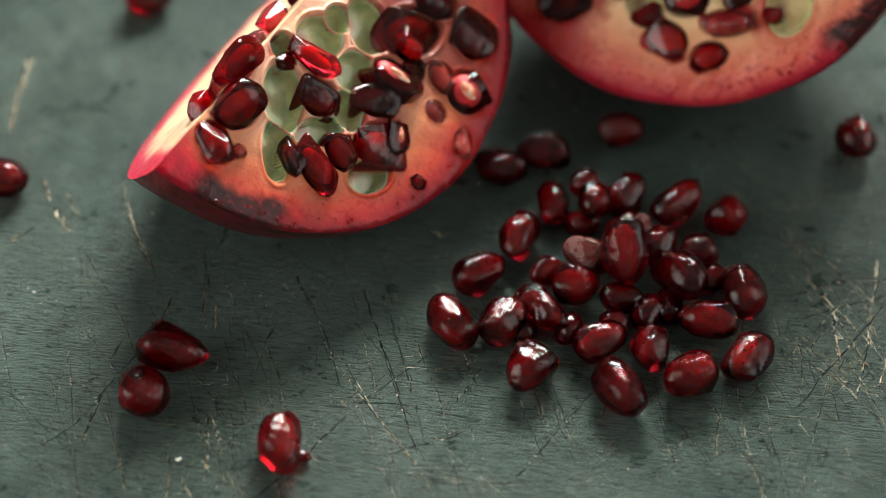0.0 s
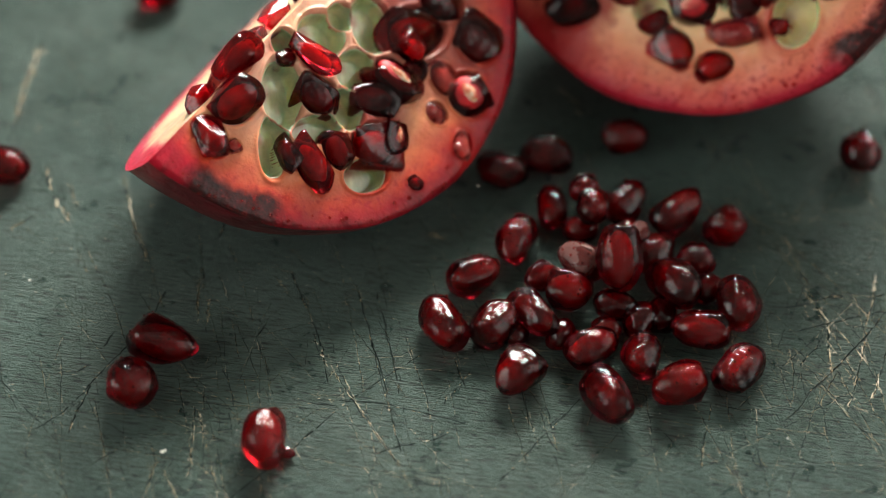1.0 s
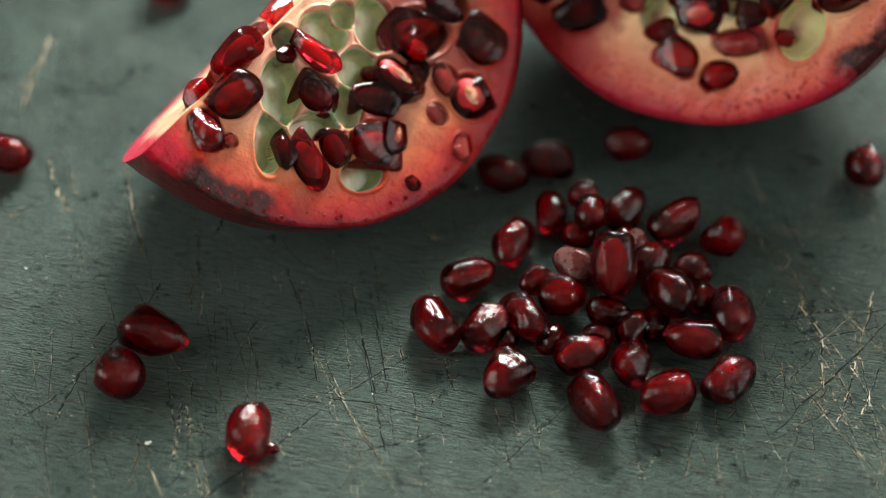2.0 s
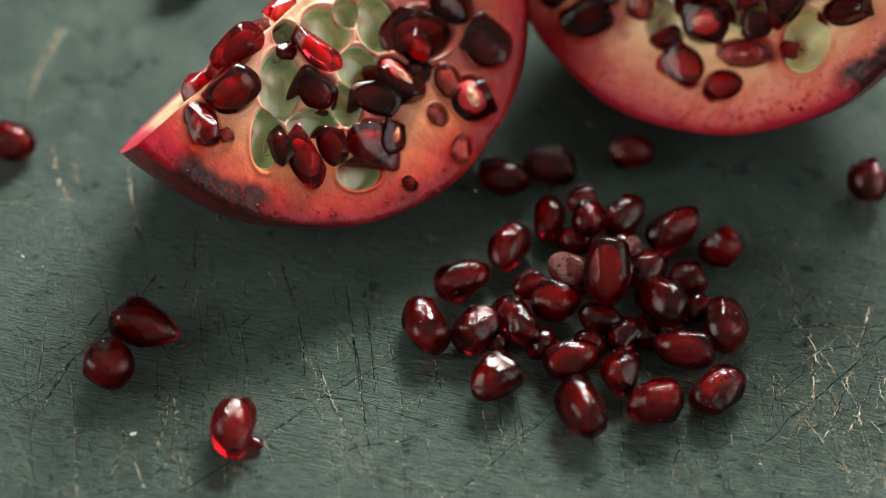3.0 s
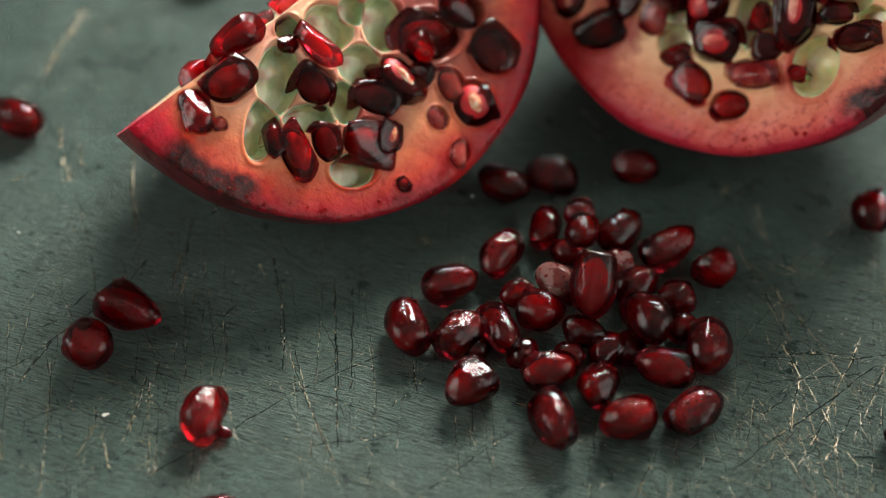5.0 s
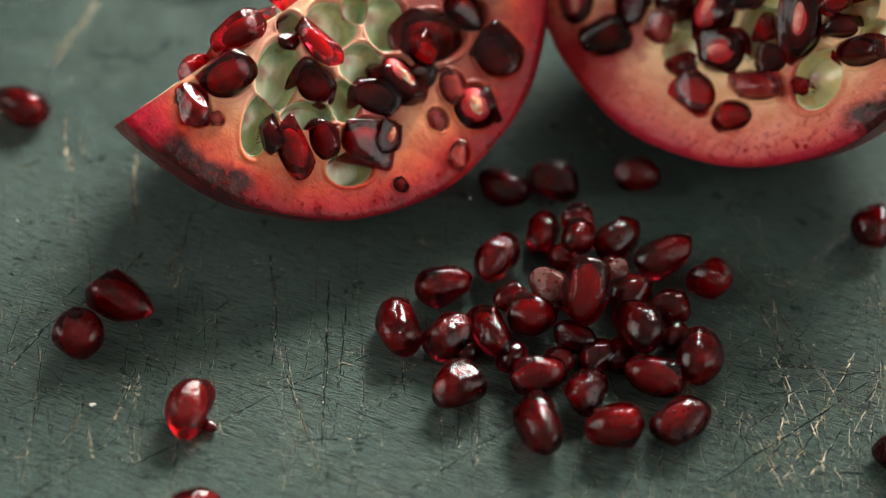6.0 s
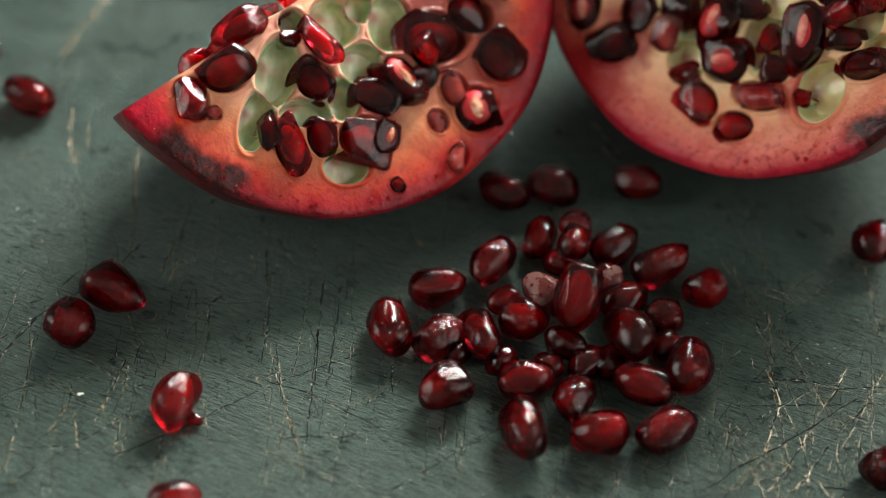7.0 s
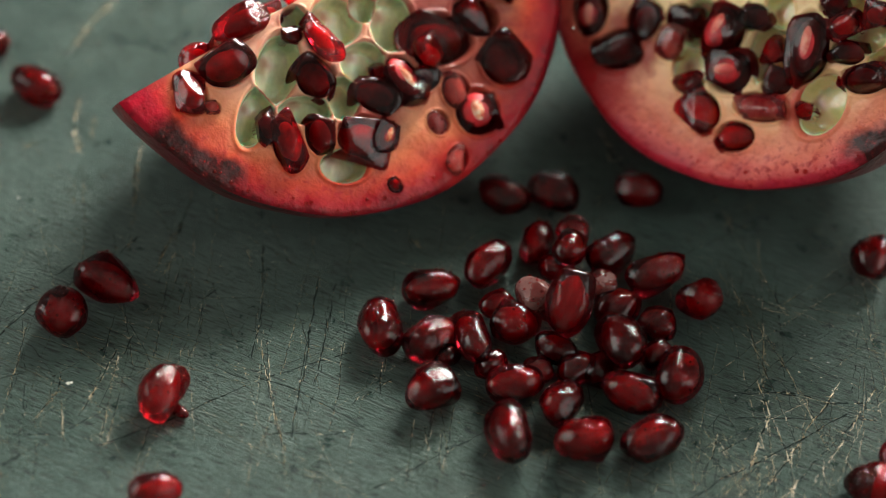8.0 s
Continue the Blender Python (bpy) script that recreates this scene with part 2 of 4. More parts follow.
CORE_DARK = core_material("aril_core_dark", (0.16, 0.002, 0.005), (0.45, 0.006, 0.012), (0.75, 0.02, 0.03))
CORE_PINK = core_material("aril_core_pink", (0.50, 0.02, 0.03), (0.72, 0.12, 0.10), (0.88, 0.42, 0.32))
BARE = Shader("bare_seed").put(Roughness=0.15, Subsurface_Weight=0.3, Subsurface_Scale=0.002)
BARE.colour(BARE.ramp(BARE.noise(BARE.coords(), 420.0), (0.36, (0.62, 0.06, 0.04)), (0.48, (0.84, 0.36, 0.20)), (0.62, (0.94, 0.78, 0.60))))
BARE = BARE.bump(BARE.noise(BARE.coords(), 700.0), 0.0008, 0.8).mat
JUICE = Shader("red_juice").put(Roughness=0.02, IOR=1.35, Transmission_Weight=0.9, Base_Color=(0.70, 0.06, 0.05, 1)).mat
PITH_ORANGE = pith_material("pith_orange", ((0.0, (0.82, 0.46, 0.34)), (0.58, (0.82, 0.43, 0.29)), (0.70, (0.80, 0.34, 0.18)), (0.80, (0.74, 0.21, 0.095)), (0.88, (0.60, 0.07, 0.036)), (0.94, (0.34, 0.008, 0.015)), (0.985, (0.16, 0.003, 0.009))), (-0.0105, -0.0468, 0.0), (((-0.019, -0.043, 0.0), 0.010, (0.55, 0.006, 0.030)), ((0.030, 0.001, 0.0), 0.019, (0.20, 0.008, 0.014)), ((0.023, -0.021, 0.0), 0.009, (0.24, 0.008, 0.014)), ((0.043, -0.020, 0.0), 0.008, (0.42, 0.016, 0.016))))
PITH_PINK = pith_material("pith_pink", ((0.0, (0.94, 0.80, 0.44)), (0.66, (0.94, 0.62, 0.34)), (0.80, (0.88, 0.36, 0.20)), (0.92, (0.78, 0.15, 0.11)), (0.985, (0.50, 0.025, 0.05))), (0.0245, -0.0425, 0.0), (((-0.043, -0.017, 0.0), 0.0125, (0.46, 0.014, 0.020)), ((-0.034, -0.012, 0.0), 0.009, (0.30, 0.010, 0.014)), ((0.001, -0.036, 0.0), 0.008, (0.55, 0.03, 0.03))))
PITH_CREAM = pith_material("pith_cream", ((0.0, (0.86, 0.66, 0.42)), (0.74, (0.86, 0.66, 0.42)), (0.85, (0.84, 0.56, 0.36)), (0.92, (0.66, 0.06, 0.12)), (1.0, (0.50, 0.008, 0.05))), (0.0, 0.05, -0.05), (((-0.019, -0.043, 0.0), 0.010, (0.55, 0.006, 0.030)),), False)
CHAMBER = chamber_material("chamber_green", (0.32, 0.39, 0.23), (0.55, 0.60, 0.35), (0.80, 0.80, 0.52))
CHAMBER_CREAM = chamber_material("chamber_cream", (0.66, 0.60, 0.28), (0.84, 0.74, 0.40), (0.94, 0.86, 0.58))
PEEL = peel_material()
PLASTER = plaster_material("grey_plaster", (0.27, 0.27, 0.26))
FLOORING = plaster_material("grey_floor", (0.22, 0.21, 0.20))


# ---- mesh helpers ----
def mesh_from(name, verts, faces, material, smooth=True):
    me = bpy.data.meshes.new(name)
    me.from_pydata([tuple(v) for v in verts], [], faces)
    me.materials.append(material)
    if smooth:
        me.polygons.foreach_set("use_smooth", [True] * len(me.polygons))
    me.update()
    return me


def part(name, me, parent, m=None, label=""):
    ob = new(name, me)
    ob.parent = parent
    if m is not None:
        ob.matrix_local = m
    return tagged(ob, label)


def box_mesh(name, x0, x1, y0, y1, z0, z1, material, bevel=0.0):
    bm = bmesh.new()
    bmesh.ops.create_cube(bm, size=1.0)
    for v in bm.verts:
        v.co = Vector(((x0 + x1) / 2 + v.co.x * (x1 - x0), (y0 + y1) / 2 + v.co.y * (y1 - y0), (z0 + z1) / 2 + v.co.z * (z1 - z0)))
    if bevel:
        bmesh.ops.bevel(bm, geom=list(bm.edges), offset=bevel, segments=2, affect="EDGES")
    me = bpy.data.meshes.new(name)
    bm.to_mesh(me)
    bm.free()
    me.materials.append(material)
    return me


def ball(subdivisions):
    bm = bmesh.new()
    bmesh.ops.create_icosphere(bm, subdivisions=subdivisions, radius=1.0)
    pts = np.array([v.co[:] for v in bm.verts])
    faces = [[v.index for v in f.verts] for f in bm.faces]
    bm.free()
    return pts, faces


BALL, BALL_FACES = ball(4)
SMALL, SMALL_FACES = ball(3)
BEAD, BEAD_FACES = ball(2)


def aril_points(rng, length, width, depth, pointed=0.25, facets=7, flat=(0.70, 0.90), press=0.92, bend=0.0):
    """A plump, blunt drop pressed flat on its sides, its long way along x, its blunt end at -x."""
    p = np.sign(BALL) * np.abs(BALL) ** 0.90
    girth = 1.0 - pointed * p[:, 0] - 0.06 * p[:, 0] ** 2
    p[:, 1] *= girth
    p[:, 2] *= girth
    for k in range(facets):
        turn = 2 * math.pi * (k + rng.uniform(-0.3, 0.3)) / facets
        d = np.array([rng.uniform(-0.45, 0.45), math.cos(turn), math.sin(turn)])
        d /= np.linalg.norm(d)
        limit = rng.uniform(*flat)
        over = np.clip(p @ d - limit, 0, None)
        p -= np.outer(over * press, d)
    for way in (-1, -1, 1):
        d = np.array([way, rng.uniform(-0.6, 0.6), rng.uniform(-0.6, 0.6)])
        d /= np.linalg.norm(d)
        p -= np.outer(np.clip(p @ d - rng.uniform(flat[0] + 0.06, flat[1]), 0, None) * press, d)
    p[:, 1] += bend * p[:, 0] ** 2
    p *= np.array([length, width, depth]) / (p.max(0) - p.min(0))
    return p - (p.max(0) + p.min(0)) / 2


# ---- setting ----
def joined_boxes(name, boxes):
    bm = bmesh.new()
    for a, b, c, d, e, f in boxes:
        for v in bmesh.ops.create_cube(bm, size=1.0)["verts"]:
            v.co = Vector(((a + b) / 2 + v.co.x * (b - a), (c + d) / 2 + v.co.y * (d - c), (e + f) / 2 + v.co.z * (f - e)))
    me = bpy.data.meshes.new(name)
    bm.to_mesh(me)
    bm.free()
    me.materials.append(PLASTER)
    return me


# Unseen room, added to close the place and hold the openings.
def setting():
    x0, x1, y0, z0, z1, th = -WALL_X, WALL_X, -1.8, -0.75, 1.75, 0.12
    wx0, wx1, wz0, wz1 = WINDOW
    y1 = WALL_Y
    tagged(new("floor", box_mesh("floor", x0 - th, x1 + th, y0 - th, y1 + th, z0 - 0.1, z0, FLOORING)), "plain grey floor under the table", "floor", kind="structure")
    tagged(new("ceiling", box_mesh("ceiling", x0 - th, x1 + th, y0 - th, y1 + th, z1, z1 + 0.1, PLASTER)), "plain grey plaster ceiling", "ceiling", kind="structure")
    sy0, sy1, sz0, sz1 = SIDE_OPENING
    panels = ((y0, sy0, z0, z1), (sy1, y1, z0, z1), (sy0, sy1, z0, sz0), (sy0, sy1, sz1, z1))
    # The opening in wall_east is made up, to let the added fill in.
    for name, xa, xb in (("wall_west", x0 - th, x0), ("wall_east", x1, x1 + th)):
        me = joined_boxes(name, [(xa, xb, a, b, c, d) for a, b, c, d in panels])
        tagged(new(name, me), "unseen plain grey plaster wall with a window opening", "wall", kind="structure")
    tagged(new("wall_south", box_mesh("wall_south", x0 - th, x1 + th, y0 - th, y0, z0, z1, PLASTER)), "plain grey plaster wall", "wall", kind="structure")
    panels = ((x0 - th, wx0, z0, z1), (wx1, x1 + th, z0, z1), (wx0, wx1, z0, wz0), (wx0, wx1, wz1, z1))
    me = joined_boxes("wall_north", [(a, b, y1, y1 + th, c, d) for a, b, c, d in panels])
    tagged(new("wall_north", me), "unseen plain grey plaster wall with a window opening", "wall", kind="structure")


def table():
    root = tagged(new("table"), "dark green painted wooden table, worn and covered in scratches", "table")
    root.location = (0, 0.05, -0.75)
    part("tabletop", box_mesh("tabletop", -0.7, 0.7, -0.5, 0.5, 0.71, 0.75, PAINT, 0.004), root)
    leg = box_mesh("leg", -0.03, 0.03, -0.03, 0.03, 0.0, 0.71, PAINT, 0.004)
    for sx in (-0.64, 0.64):
        for sy in (-0.44, 0.44):
            part("leg", leg, root, pose(sx, sy, 0))
    return root


# ---- scratches in the paint ----
MARK_RNG = random.Random(11)


def along(points, step):
    """Points every step along a bent line, with the way at each."""
    out = []
    for (xa, ya), (xb, yb) in zip(points, points[1:]):
        ln = math.hypot(xb - xa, yb - ya)
        for k in range(max(1, int(ln / step))):
            f = k * step / ln
            out.append((xa + (xb - xa) * f, ya + (yb - ya) * f, (xb - xa) / ln, (yb - ya) / ln))
    return out


class Layer:
    """Grooves, bare flecks and crumbs gathered into one mesh."""

    def __init__(self):
        self.verts, self.faces, self.kinds = [], [], []

    def groove(self, points, width, gap=0.12, kind=0, shift=0.0):
        run, drift, z = [], 0.0, 0.00003 + 0.00002 * kind
        line = along(points, 0.035)
        on, thick = True, 0.7
        for k, (x, y, dx, dy) in enumerate(line):
            drift = 0.9 * drift + MARK_RNG.uniform(-0.009, 0.009)
            thick = min(1.0, max(0.4, thick + MARK_RNG.uniform(-0.3, 0.3)))
            if MARK_RNG.random() < (gap if on else 0.30):
                on, run = not on, []
            if not on:
                continue
            w = width * min(1.0, 0.25 + min(k, len(line) - 1 - k) / 4) * thick / 2
            a, b = drift + shift + w, drift + shift - w
            self.verts += [((x - dy * a) * CM, (y + dx * a) * CM, z), ((x - dy * b) * CM, (y + dx * b) * CM, z)]
            run.append(len(self.verts) - 2)
            if len(run) > 1:
                self.faces.append((run[-2], run[-2] + 1, run[-1] + 1, run[-1]))
                self.kinds.append(kind)

    def fleck(self, kind, x, y, dx, dy, length, width, z=0.00005):
        n, at = 7, len(self.verts)
        for k in range(n):
            t = 2 * math.pi * k / n
            r = MARK_RNG.uniform(0.3, 1.25)
            u, v = math.cos(t) * length / 2 * r, math.sin(t) * width / 2 * r
            self.verts.append(((x + u * dx - v * dy) * CM, (y + u * dy + v * dx) * CM, z))
        self.verts.append((x * CM, y * CM, z + width * 0.10 * CM))
        self.faces += [(at + k, at + (k + 1) % n, at + n) for k in range(n)]
        self.kinds += [kind] * n

    def worn(self, points, width, cover=0.75):
        self.groove(points, width * 0.8, 0.05)
        fresh = 1.0 if points[0][0] > 3.0 else 0.8
        self.groove(points, width * 0.36, 0.46 - 0.32 * cover * fresh, 1, width * 0.25)
        patch = 0.3
        for x, y, dx, dy in along(points, 0.012):
            patch = min(1.0, max(0.0, patch + MARK_RNG.uniform(-0.3, 0.28)))
            if MARK_RNG.random() < cover * patch * (0.3 + 0.5 * fresh):
                spread = width * (0.25 + 0.8 * patch)
                off, t = MARK_RNG.gauss(0, spread), MARK_RNG.gauss(0, 0.6)
                c, sn = math.cos(t), math.sin(t)
                kind = 0 if MARK_RNG.random() < 0.35 else 1
                self.fleck(kind, x - dy * off, y + dx * off, dx * c - dy * sn, dy * c + dx * sn, width * MARK_RNG.uniform(0.4, 1.9), width * MARK_RNG.uniform(0.15, 0.65), 0.00005 if kind else 0.00004)

    def lay(self, name, root, label):
        me = mesh_from(name, self.verts, self.faces, GROOVE, False)
        me.materials.append(WOOD)
        me.materials.append(CRUMB)
        me.polygons.foreach_set("material_index", self.kinds)
        return part(name, me, root, pose(0, -0.05, 0.75), label)


def mark(kind, width, *points):
    layer = Layer()
    if kind == "cut":
        layer.groove(points, width * 1.15, 0.05)
        layer.groove(points, width * 0.6, 0.35, 0, width * 0.8)
        for x, y, dx, dy in along(points, 0.10):
            if MARK_RNG.random() < 0.2:
                layer.fleck(1, x, y, dx, dy, MARK_RNG.uniform(0.03, 0.08), width * 0.7)
        layer.lay("scratch", the_table, "dark scratch cut through the paint")
    elif kind == "worn":
        layer.worn(points, width * 1.1, 0.95)
        layer.lay("scratch", the_table, "scratch with bare wood showing")
    else:
        (xa, ya), (xb, yb) = points
        layer.fleck(2, (xa + xb) / 2, (ya + yb) / 2, 1, 0, width, width * 0.9, 0.0001)
        layer.lay("crumb", the_table, "pale crumb")


def fine_scratches():
    """Hairline scratches and chips all over the worn paint."""
    r, layer = MARK_RNG, Layer()
    for k in range(540):
        x, y = r.uniform(-12, 12), r.uniform(-8.5, 11)
        if k % 3 == 0:
            x, y = r.uniform(4.5, 11), r.uniform(-8, 1)
        elif k % 3 == 1:
            x, y = r.uniform(-11, 5), r.uniform(-8.5, -2)
        way = radians(r.choice((r.gauss(97, 9), r.gauss(99, 6), r.gauss(58, 9), r.gauss(118, 10), r.gauss(-12, 8))))
        ln = r.uniform(1.0, 6.5)
        bend = way + r.uniform(-0.15, 0.15)
        xm, ym = x + math.cos(way) * ln / 2, y + math.sin(way) * ln / 2
        pts = ((x, y), (xm, ym), (xm + math.cos(bend) * ln / 2, ym + math.sin(bend) * ln / 2))
        if r.random() < 0.36:
            layer.groove(pts, r.choice((0.005, 0.006, 0.008, 0.013)), 0.16)
        else:
            layer.worn(pts, r.uniform(0.008, 0.018), 0.75 if k % 3 == 0 else 0.5)
    for k in range(1500):
        x, y = r.uniform(-12, 12), r.uniform(-8.5, 11)
        t = radians(r.uniform(-20, 10))
        layer.fleck(r.choice((0, 1, 1, 2)), x, y, math.cos(t), math.sin(t), r.uniform(0.01, 0.06), r.uniform(0.008, 0.022))
    tagged(layer.lay("hairline_wear", the_table, "hairline scratches and chips in the paint"), kind="stuff")


# ---- loose arils ----
def beading(ob, rng, points, count):
    """Tiny wet beads of juice on the skin of an aril, most added to make its sparkles."""
    verts, faces = [], []
    for _ in range(count):
        at = rng.choice(points)
        size = rng.choice((0.009, 0.011, 0.013, 0.016, 0.028)) * CM
        faces += [[i + len(verts) for i in f] for f in BEAD_FACES]
        verts += [tuple(at * 0.995 + b * size) for b in BEAD]
    tagged(part("juice_beading", mesh_from("juice_beading", verts, faces, JUICE), ob, pose(0, 0, 0), "tiny wet beads of juice"), kind="stuff")


COUNT = [0, 0]  # loose arils, arils in a face
LABELS = {
    "red": "glossy dark red pomegranate aril lying on the painted table",
    "pale": "greyish pink pomegranate aril, pale seed showing, in the pile",
    "dark": "dark maroon filler aril, added low in the pile for its shaded gaps",
    "round": "plump round dark red pomegranate aril beaded with juice",
    "bright": "bright red pomegranate aril with a torn tip",
    "drop": "pointed drop-shaped dark red pomegranate aril leaning on another",
}


def loose_aril(x, y, base, length, width, yaw, tilt, look_kind="red", pile="scattered arils", nub=None):
    COUNT[0] += 1
    rng = random.Random(166 + COUNT[0])
    pointed = 0.42 if look_kind == "drop" else rng.uniform(0.08, 0.30)
    p = aril_points(rng, length * CM, width * CM, width * rng.uniform(0.84, 0.96) * CM, pointed, 7, {"round": (0.92, 0.98), "drop": (0.84, 0.95)}.get(look_kind, (0.76, 0.92)), 0.75, 0.34 if look_kind == "bright" else rng.uniform(-0.16, 0.16))
    turn = Euler((rng.uniform(-0.5, 0.5), -radians(tilt), radians(yaw)), "XYZ").to_matrix()
    if look_kind != "drop" and rng.random() < 0.5:
        turn = turn @ Matrix.Rotation(math.pi, 3, "Z")
    low = (p @ np.array(turn).T)[:, 2].min()
    material = {"pale": ARIL_PALE, "dark": ARIL_DARK, "bright": ARIL_TORN}.get(look_kind, ARIL)
    ob = new("pomegranate_aril", mesh_from("pomegranate_aril", p, BALL_FACES, material))
    ob.matrix_world = Matrix.Translation((x * CM, y * CM, base * CM - low + 0.00005)) @ turn.to_4x4()
    core = CORE_DARK if look_kind == "dark" else CORE_PINK if look_kind == "pale" else CORE
    part("seed_kernel", mesh_from("seed_kernel", BALL * np.array([0.38 * length, 0.28 * width, 0.28 * width]) * CM, BALL_FACES, core), ob, pose(0, 0, 0), "red flesh round the seed inside")
    if look_kind != "dark":
        beading(ob, rng, [v for v in p if (turn @ Vector(v)).z > 0.12 * width * CM], rng.randint(20, 38))
    if look_kind == "round":
        p = SMALL * np.array([1.0, 1.0, 0.8]) * 0.15 * CM
        m = ob.matrix_world.inverted() @ Matrix.Translation(((x - 0.10) * CM, (y + 0.16) * CM, (width * 0.74) * CM))
        part("juice_drop", mesh_from("juice_drop", p, SMALL_FACES, ARIL), ob, m, "bead of dark juice on its top")
    if nub:
        bead = SMALL * np.array([0.22, 0.11, 0.11]) * CM
        bead += np.outer(bead[:, 0] > 0, (0.03 * CM, 0, 0))
        m = ob.matrix_world.inverted() @ pose((nub[0] + 0.08) * CM, (nub[1] - 0.02) * CM, 0.11 * CM, 0, 0, -18)
        part("torn_tip", mesh_from("torn_tip", bead, SMALL_FACES, ARIL_BRIGHT), ob, m, "small torn tip of red flesh")
    return tagged(ob, LABELS[look_kind], "pomegranate aril", pile)


# ---- cut fruit ----
R = 4.95


def basis(normal, centre):
    n = Vector(normal).normalized()
    a = Vector((0, 1, 0)).cross(n).normalized()
    b = n.cross(a)
    m = Matrix((a, b, n)).transposed().to_4x4()
    m.translation = Vector(centre) * CM
    return m


class Fruit:
    """A cut fruit: its face lies in x, y of its own axes (cm), its flesh below."""

    def __init__(self, name, label, normal, centre, squash, pith, ridge=None):
        self.axes = basis(normal, centre)
        self.taper = 1.22 if ridge else 1.0
        self.seed, self.lining = (BARE, CHAMBER) if ridge else (CORE_PINK, CHAMBER_CREAM)
        self.squash, self.ridge, self.pith, self.pits, self.cells = squash, ridge, pith, [], []
        self.root = tagged(new(name), label, "pomegranate")
        self.root.location = (centre[0] * CM, centre[1] * CM, 0)
        self.local = Matrix.Translation(-self.root.location) @ self.axes

    def rim(self, t):
        t = (t + math.pi) % (2 * math.pi) - math.pi
        worn = 0.018 * math.exp(-(((t + 1.62) / 0.26) ** 2)) if self.ridge else 0.0
        return R * (1 - worn + 0.006 * math.sin(3 * t + 1) + 0.004 * math.sin(7 * t) + 0.003 * math.sin(13 * t + 2))

    def dips(self, x, y):
        """Heights of the face at many points, and how far each lies from every hollow."""
        z = np.array([0.05 * noise.noise((a * 0.9, b * 0.9, 3.1)) + 0.025 * noise.noise((a * 3, b * 3, 1.7)) for a, b in zip(x, y)])
        near = []
        for cx, cy, la, lb, c, s, depth, far in self.pits:
            u, v = (x - cx) * c + (y - cy) * s, -(x - cx) * s + (y - cy) * c
            near.append(np.sqrt((u / la) ** 2 + (v / lb) ** 2) / far)
        near = np.array(near)
        first = near.argmin(axis=0)
        d1, d2 = np.partition(near, 1, axis=0)[:2]
        depth = np.array([p[6] for p in self.pits])[first]
        f = np.clip((1.0 - d1) / 0.36, 0, 1)
        f = f * f * (3 - 2 * f)
        wall = np.exp(-(((d2 - d1) / 0.10) ** 2)) * np.clip((1.12 - d2) / 0.20, 0, 1)
        z -= depth * f * (1 - 0.8 * wall)
        z += 0.03 * np.exp(-(((d1 - 1.06) / 0.06) ** 2))
        return z, near

    def pit(self, x, y, la, lb, ang, depth, wide=False):
        c, s = math.cos(radians(ang)), math.sin(radians(ang))
        self.pits.append((x, y, la / 2, lb / 2, c, s, depth, 1.42 if wide else 0.92))
        return len(self.pits) - 1

    def build(self):
        rings, sectors = 200, 640
        mid = (1.9, -0.6) if self.ridge else (0.0, 0.0)
        edge = []
        for k in range(sectors):
            t = 2 * math.pi * k / sectors
            dx, dy = math.cos(t), math.sin(t)
            lo, hi = 0.0, 12.0
            for _ in range(30):
                h = (lo + hi) / 2
                x, y = mid[0] + dx * h, mid[1] + dy * h
                inside = math.hypot(x, y) < self.rim(math.atan2(y, x))
                if inside and self.ridge:
                    x0, slope = self.ridge
                    inside = x > x0 + slope * y
                lo, hi = (h, hi) if inside else (lo, h)
            edge.append((dx * lo, dy * lo))
        f = np.repeat(np.arange(1, rings + 1) / rings, sectors)
        ring = np.tile(np.array(edge), (rings, 1))
        x, y = np.append(mid[0], mid[0] + ring[:, 0] * f), np.append(mid[1], mid[1] + ring[:, 1] * f)
        f = np.append(0.0, f)
        fall = np.clip((np.hypot(x, y) / R - 0.965) / 0.035, 0, None)
        z = self.dips(x, y)[0] * (1 - 0.9 * np.clip((f - 0.90) / 0.10, 0, 1)) - 0.07 * fall * fall
        faces = []
        faces += [(0, 1 + k, 1 + (k + 1) % sectors) for k in range(sectors)]
        for r in range(rings - 1):
            a, b = 1 + r * sectors, 1 + (r + 1) * sectors
            faces += [(a + k, b + k, b + (k + 1) % sectors, a + (k + 1) % sectors) for k in range(sectors)]
        verts = np.column_stack((x, y, z)) * CM
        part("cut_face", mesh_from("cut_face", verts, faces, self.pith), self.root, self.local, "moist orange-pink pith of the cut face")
        for k, cell in enumerate(self.cells):
            self.membrane(k, *cell)
        self.peel()

    def membrane(self, order, x, y, la, lb, ang, own):
        """The lining of an emptied chamber, a thin skin in its hollow."""
        n, rings = 144, 40
        c, s = math.cos(radians(ang)), math.sin(radians(ang))
        t = np.tile(2 * math.pi * np.arange(n) / n, rings + 1)
        f = np.repeat(np.maximum(np.arange(rings + 1), 0.01) / rings, n)
        rr = f * (1.34 + 0.03 * np.sin(3 * t + x * 3 + y) + 0.02 * np.sin(5 * t + 2 * (x * 3 + y)))
        u, v = la / 2 * rr * np.cos(t), lb / 2 * rr * np.sin(t)
        px, py = u * c - v * s, u * s + v * c
        high, near = self.dips(x + px, y + py)
        margin = np.delete(near, own, axis=0).min(axis=0) - near[own]
        lift = np.clip(np.minimum(margin * 3.0 - 0.12, (1 - f) * 1.6 - 0.06), -0.06, 0.05 + 0.001 * order)
        faces = []
        for r in range(rings):
            a, b = r * n, (r + 1) * n
            faces += [(a + k, b + k, b + (k + 1) % n, a + (k + 1) % n) for k in range(n)]
        m = self.local @ pose(x * CM, y * CM, 0.0)
